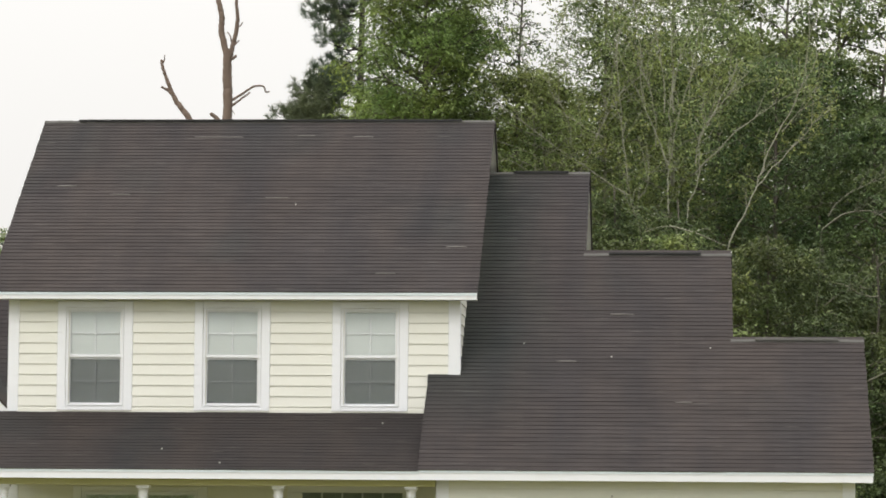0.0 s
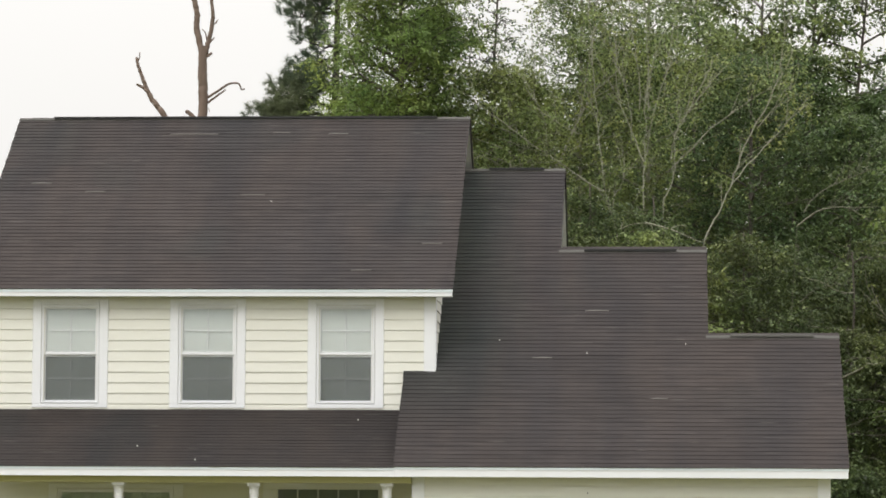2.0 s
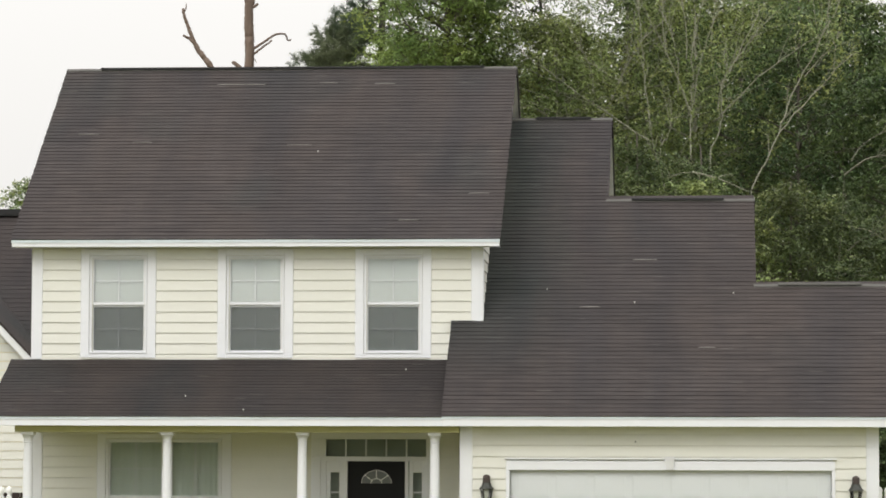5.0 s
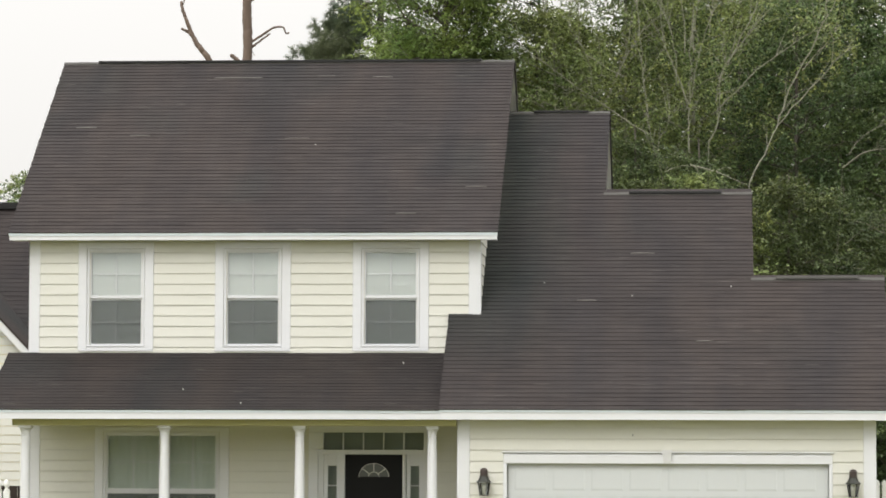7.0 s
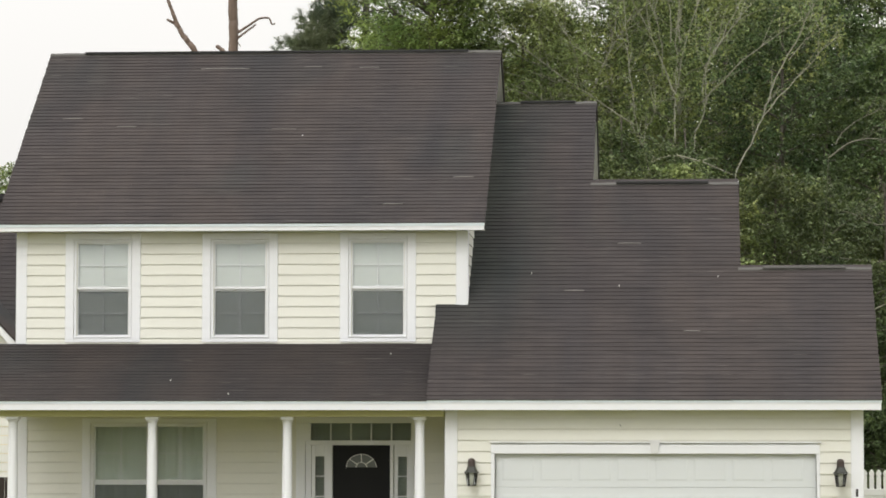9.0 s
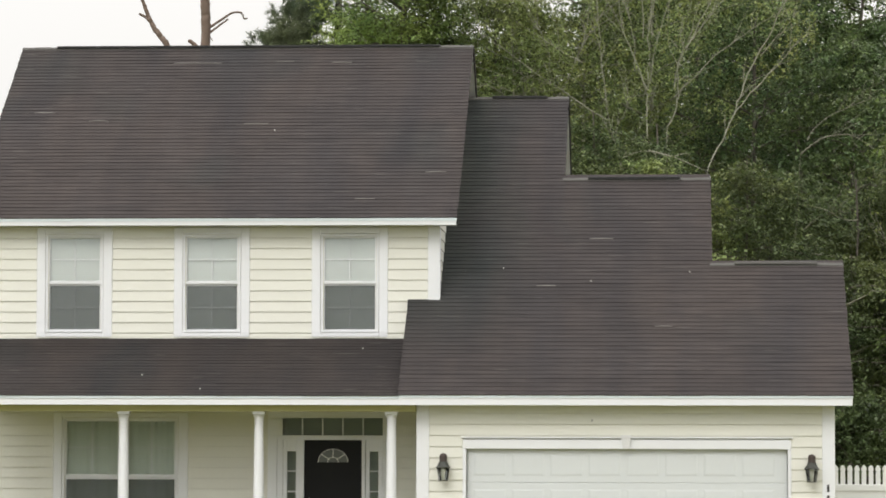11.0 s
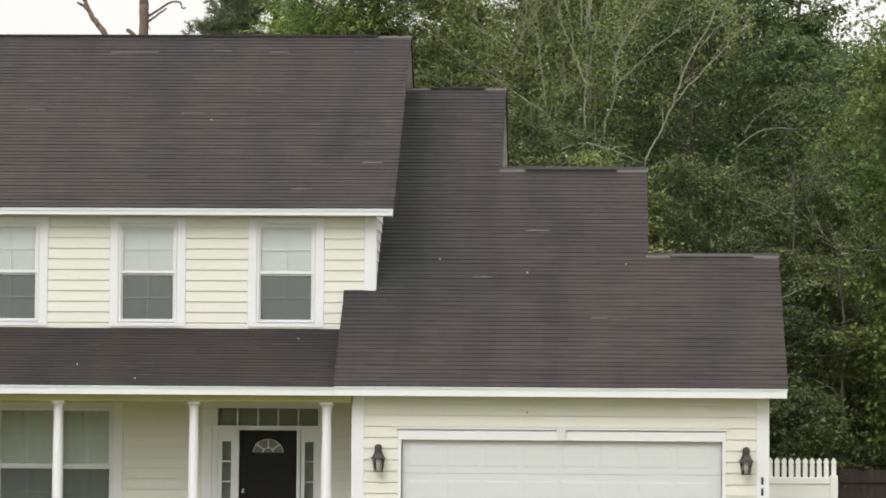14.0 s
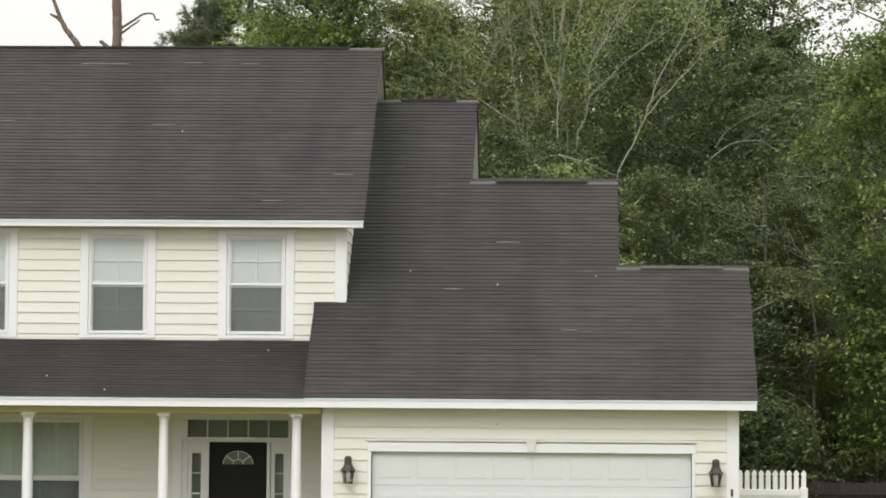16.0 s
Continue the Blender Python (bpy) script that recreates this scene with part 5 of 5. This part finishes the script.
def sapling(at, seed, height, split, leans):
    """A slim pale trunk that divides into long leaning stems behind a thin veil of leaves."""
    g = np.random.default_rng(seed)
    root = empty("sapling_clump", at, "slim pale-barked sapling with long leaning stems", "tree", "sapling clumps")
    spots, twigs = [], []
    foot = [((g.normal(0, 0.04), g.normal(0, 0.04), z), 0.055 - 0.026 * z / split) for z in np.linspace(0, split, 6)]
    link("trunk", tubes([foot], 7), PALE_BARK, root)
    top = np.array(foot[-1][0])
    for lean in leans:
        rise = (height - split) * g.uniform(0.7, 1.05) / math.hypot(1, 0.6 * lean)
        bow, depth = g.uniform(-0.4, 0.4), g.uniform(-0.3, 0.3)
        start = np.array(foot[-1][0]) if g.random() < 0.5 else np.array(foot[-2][0]) * 0.6 + top * 0.4
        wob = np.cumsum(g.normal(0, 0.05, (10, 3)), axis=0)
        pts = [start + np.array((lean * rise * w + bow * math.sin(math.pi * w), depth * rise * w, rise * w)) + wob[i] * (i > 0) for i, w in enumerate(np.linspace(0, 1, 10))]
        r0 = g.uniform(0.017, 0.031)
        link("stem", tubes([[(p, r0 * (1 - 0.75 * i / 9)) for i, p in enumerate(pts)]], 6), PALE_BARK, root)
        for s in range(14):
            w = g.uniform(0.1, 0.97)
            i = min(8, int(w * 9))
            r = pts[i] + (pts[i + 1] - pts[i]) * (w * 9 - i)
            d = np.array((lean * 0.5 + g.normal(0, 0.6), g.normal(0, 0.5), 1.0))
            tip = r + d / np.linalg.norm(d) * g.uniform(0.5, 1.7)
            mid = (r + tip) / 2 + g.normal(0, 0.08, 3)
            twigs.append([(r, 0.013), (mid, 0.009), (tip, 0.004)])
            if s % 3 == 0:
                continue
            spots += [mid, tip, tip + g.normal(0, 0.22, 3), r + g.normal(0, 0.2, 3) + np.array((0, 0.3, 0))]
    tagged(link("twig_growth", tubes(twigs, 5), PALE_BARK, root), kind="stuff")
    tagged(link("crown", quads("crown", leaves(g, np.array(spots) + np.array((0, 0.4, 0)), 22, 0.27, 0.10, 0.06, 0.35, 0.6)), LEAF_PALE, root), kind="stuff")


def forked_sapling(at, seed, stems, leaf_mat=LEAF_PALE, bark=PALE_BARK):
    """A slim pale tree of long forking stems; each stem is foot x, z, head x, z, bow across its line and foot radius."""
    g = np.random.default_rng(seed)
    root = empty("forked_sapling", at, "slim forked tree with bare pale stems and few leaves", "tree", "forked saplings")
    spots, twigs = [], []
    for k, (xa, za, xb, zb, bow, r0) in enumerate(stems):
        n = 10
        wob = np.cumsum(g.normal(0, 0.028, (n, 3)), axis=0)
        wob -= np.outer(np.linspace(0, 1, n), wob[-1])
        deep = g.uniform(-0.5, 0.5) * (k > 0)
        away = np.array((xb - xa, 0, zb - za)) / math.hypot(xb - xa, zb - za)
        over = np.array((away[2], 0, -away[0])) * bow
        pts = [np.array((xa + (xb - xa) * w, deep * w, za + (zb - za) * w)) + over * math.sin(math.pi * w) + wob[i] * (i > 0) for i, w in enumerate(np.linspace(0, 1, n))]
        link("stem" if k else "trunk", tubes([[(p, r0 * (1 - 0.55 * i / 9)) for i, p in enumerate(pts)]], 6), bark, root)
        if k == 0:
            continue
        for s in range(6):
            w = g.uniform(0.3, 1.0)
            i = min(8, int(w * 9))
            r = pts[i] + (pts[i + 1] - pts[i]) * (w * 9 - i)
            d = away * 0.9 + g.normal(0, 0.55, 3) + np.array((0, 0, 0.35))
            tip = r + d / np.linalg.norm(d) * g.uniform(0.35, 1.25)
            mid = (r + tip) / 2 + g.normal(0, 0.06, 3)
            twigs.append([(r, 0.007), (mid, 0.005), (tip, 0.003)])
            if s % 2:
                spots += [mid + np.array((0, 0.2, 0)), tip, tip + g.normal(0, 0.25, 3)]
    tagged(link("twig_growth", tubes(twigs, 5), bark, root), kind="stuff")
    tagged(link("crown", quads("crown", leaves(g, np.array(spots) + np.array((0, 0.5, 0)), 42, 0.28, 0.10, 0.05, 0.35, 0.6)), leaf_mat, root), kind="stuff")


forked_sapling((1.9, 29.0, 0), 501, ((0.45, 0, 0.12, 9.1, 0.0, 0.026), (0.12, 9.1, -0.22, 10.6, -0.03, 0.020), (-0.22, 10.6, -0.38, 12.3, 0.03, 0.017), (-0.38, 12.3, -0.62, 14.6, 0.05, 0.012), (-0.20, 10.2, -3.3, 12.35, -0.04, 0.017),
                                     (-1.5, 11.15, -2.1, 12.9, 0.10, 0.010), (-0.8, 11.6, -2.4, 12.6, -0.06, 0.012), (0.42, 9.0, -0.05, 9.98, 0.03, 0.014), (0.02, 9.95, 0.28, 11.0, 0.04, 0.011)))
forked_sapling((2.65, 29.2, 0), 502, ((0, 0, 0, 9.9, 0.0, 0.026), (0, 9.9, 0.06, 11.7, 0.02, 0.020), (0.06, 11.7, 0.30, 13.8, -0.10, 0.014), (0.03, 10.9, -1.05, 13.4, 0.06, 0.016), (-0.30, 11.4, -0.68, 13.3, 0.12, 0.012),
                                      (0.06, 11.1, 0.85, 13.7, -0.06, 0.013), (-0.1, 12.2, -0.40, 15.6, -0.05, 0.014), (0.12, 12.2, 0.05, 15.7, 0.05, 0.013), (-0.6, 12.5, -0.95, 15.4, 0.06, 0.012), (0.5, 12.6, 0.75, 15.2, 0.04, 0.010)))
forked_sapling((3.15, 28.8, 0), 503, ((-0.6, 0, -0.02, 10.0, 0.05, 0.024), (-0.02, 10.0, 0.22, 11.5, 0.02, 0.018), (0.22, 11.5, 1.15, 13.5, 0.05, 0.015), (0.15, 10.95, 0.36, 12.7, 0.03, 0.011), (0.42, 11.8, 1.40, 13.2, -0.04, 0.011), (0.15, 10.72, 2.60, 12.65, -0.14, 0.015)))
forked_sapling((4.1, 28.4, 0), 504, ((-1.7, 0, 0.0, 9.0, 0.1, 0.028), (0.0, 9.0, 0.85, 10.95, 0.04, 0.023), (0.85, 10.95, 2.1, 13.5, 0.0, 0.018), (0.62, 10.3, 2.45, 12.2, -0.07, 0.017), (1.24, 11.65, 2.2, 12.85, 0.03, 0.011), (1.75, 12.6, 1.9, 14.4, 0.05, 0.009)))
forked_sapling((-0.3, 29.8, 0), 505, ((0.2, 0, 0, 10.6, 0.0, 0.024), (0.0, 10.6, -0.9, 14.6, 0.12, 0.014), (0.0, 10.8, 0.7, 14.8, -0.1, 0.013), (0.1, 11.6, 0.2, 14.9, 0.1, 0.010)))
forked_sapling((6.2, 24.0, 0), 506, ((-0.5, 0, -0.1, 8.9, 0.0, 0.012), (-0.1, 8.9, 1.7, 8.85, -0.5, 0.019), (0.05, 9.2, 1.5, 10.15, -0.14, 0.013), (-0.05, 7.2, 1.0, 7.6, -0.2, 0.012)), LEAF_SHADED, BOUGH_BARK)
forked_sapling((9.7, 23.8, 0), 507, ((0.1, 0, 0, 9.0, 0.0, 0.028), (0.0, 9.0, -0.42, 10.4, -0.06, 0.018), (-0.42, 10.4, -0.62, 11.6, 0.0, 0.012), (-0.1, 8.4, -0.9, 9.3, -0.1, 0.013)), LEAF_RIGHT, BOUGH_BARK)

SAPLINGS = ((10.2, 26.2, 9.0, 4.6, (-0.9, -0.4, 0.3)), (6.4, 24.6, 7.2, 3.6, (-0.7, 0.8)), (0.3, 31.0, 15.5, 10.5, (-0.6, 0.2, 0.5)))
for k, (x, yy, h, split, leans) in enumerate(SAPLINGS):
    sapling((x, yy, 0), 200 + k, h, split, leans)


# a fallen dead branch in the bushes behind the garage
def fallen_branch(at):
    g = np.random.default_rng(62)
    root = empty("dead_branch", at, "pale dead branch caught in the bushes", "branch")
    for k, (xa, za, xb, zb, r0) in enumerate(((0.0, 0.45, 1.25, -0.02, 0.016), (-0.02, 0.47, 0.22, 0.15, 0.013), (0.5, 0.27, 0.9, 0.36, 0.009), (-0.6, 0.3, 0.05, 0.42, 0.010))):
        link("stem" if k else "branch", tubes([[((xa + (xb - xa) * w + g.normal(0, 0.012), g.normal(0, 0.02), za + (zb - za) * w + 0.06 * math.sin(3 * w)), r0 * (1 - 0.6 * w)) for w in np.linspace(0, 1, 7)]], 6), PALE_BARK, root)


fallen_branch((2.72, 24.9, 8.62))
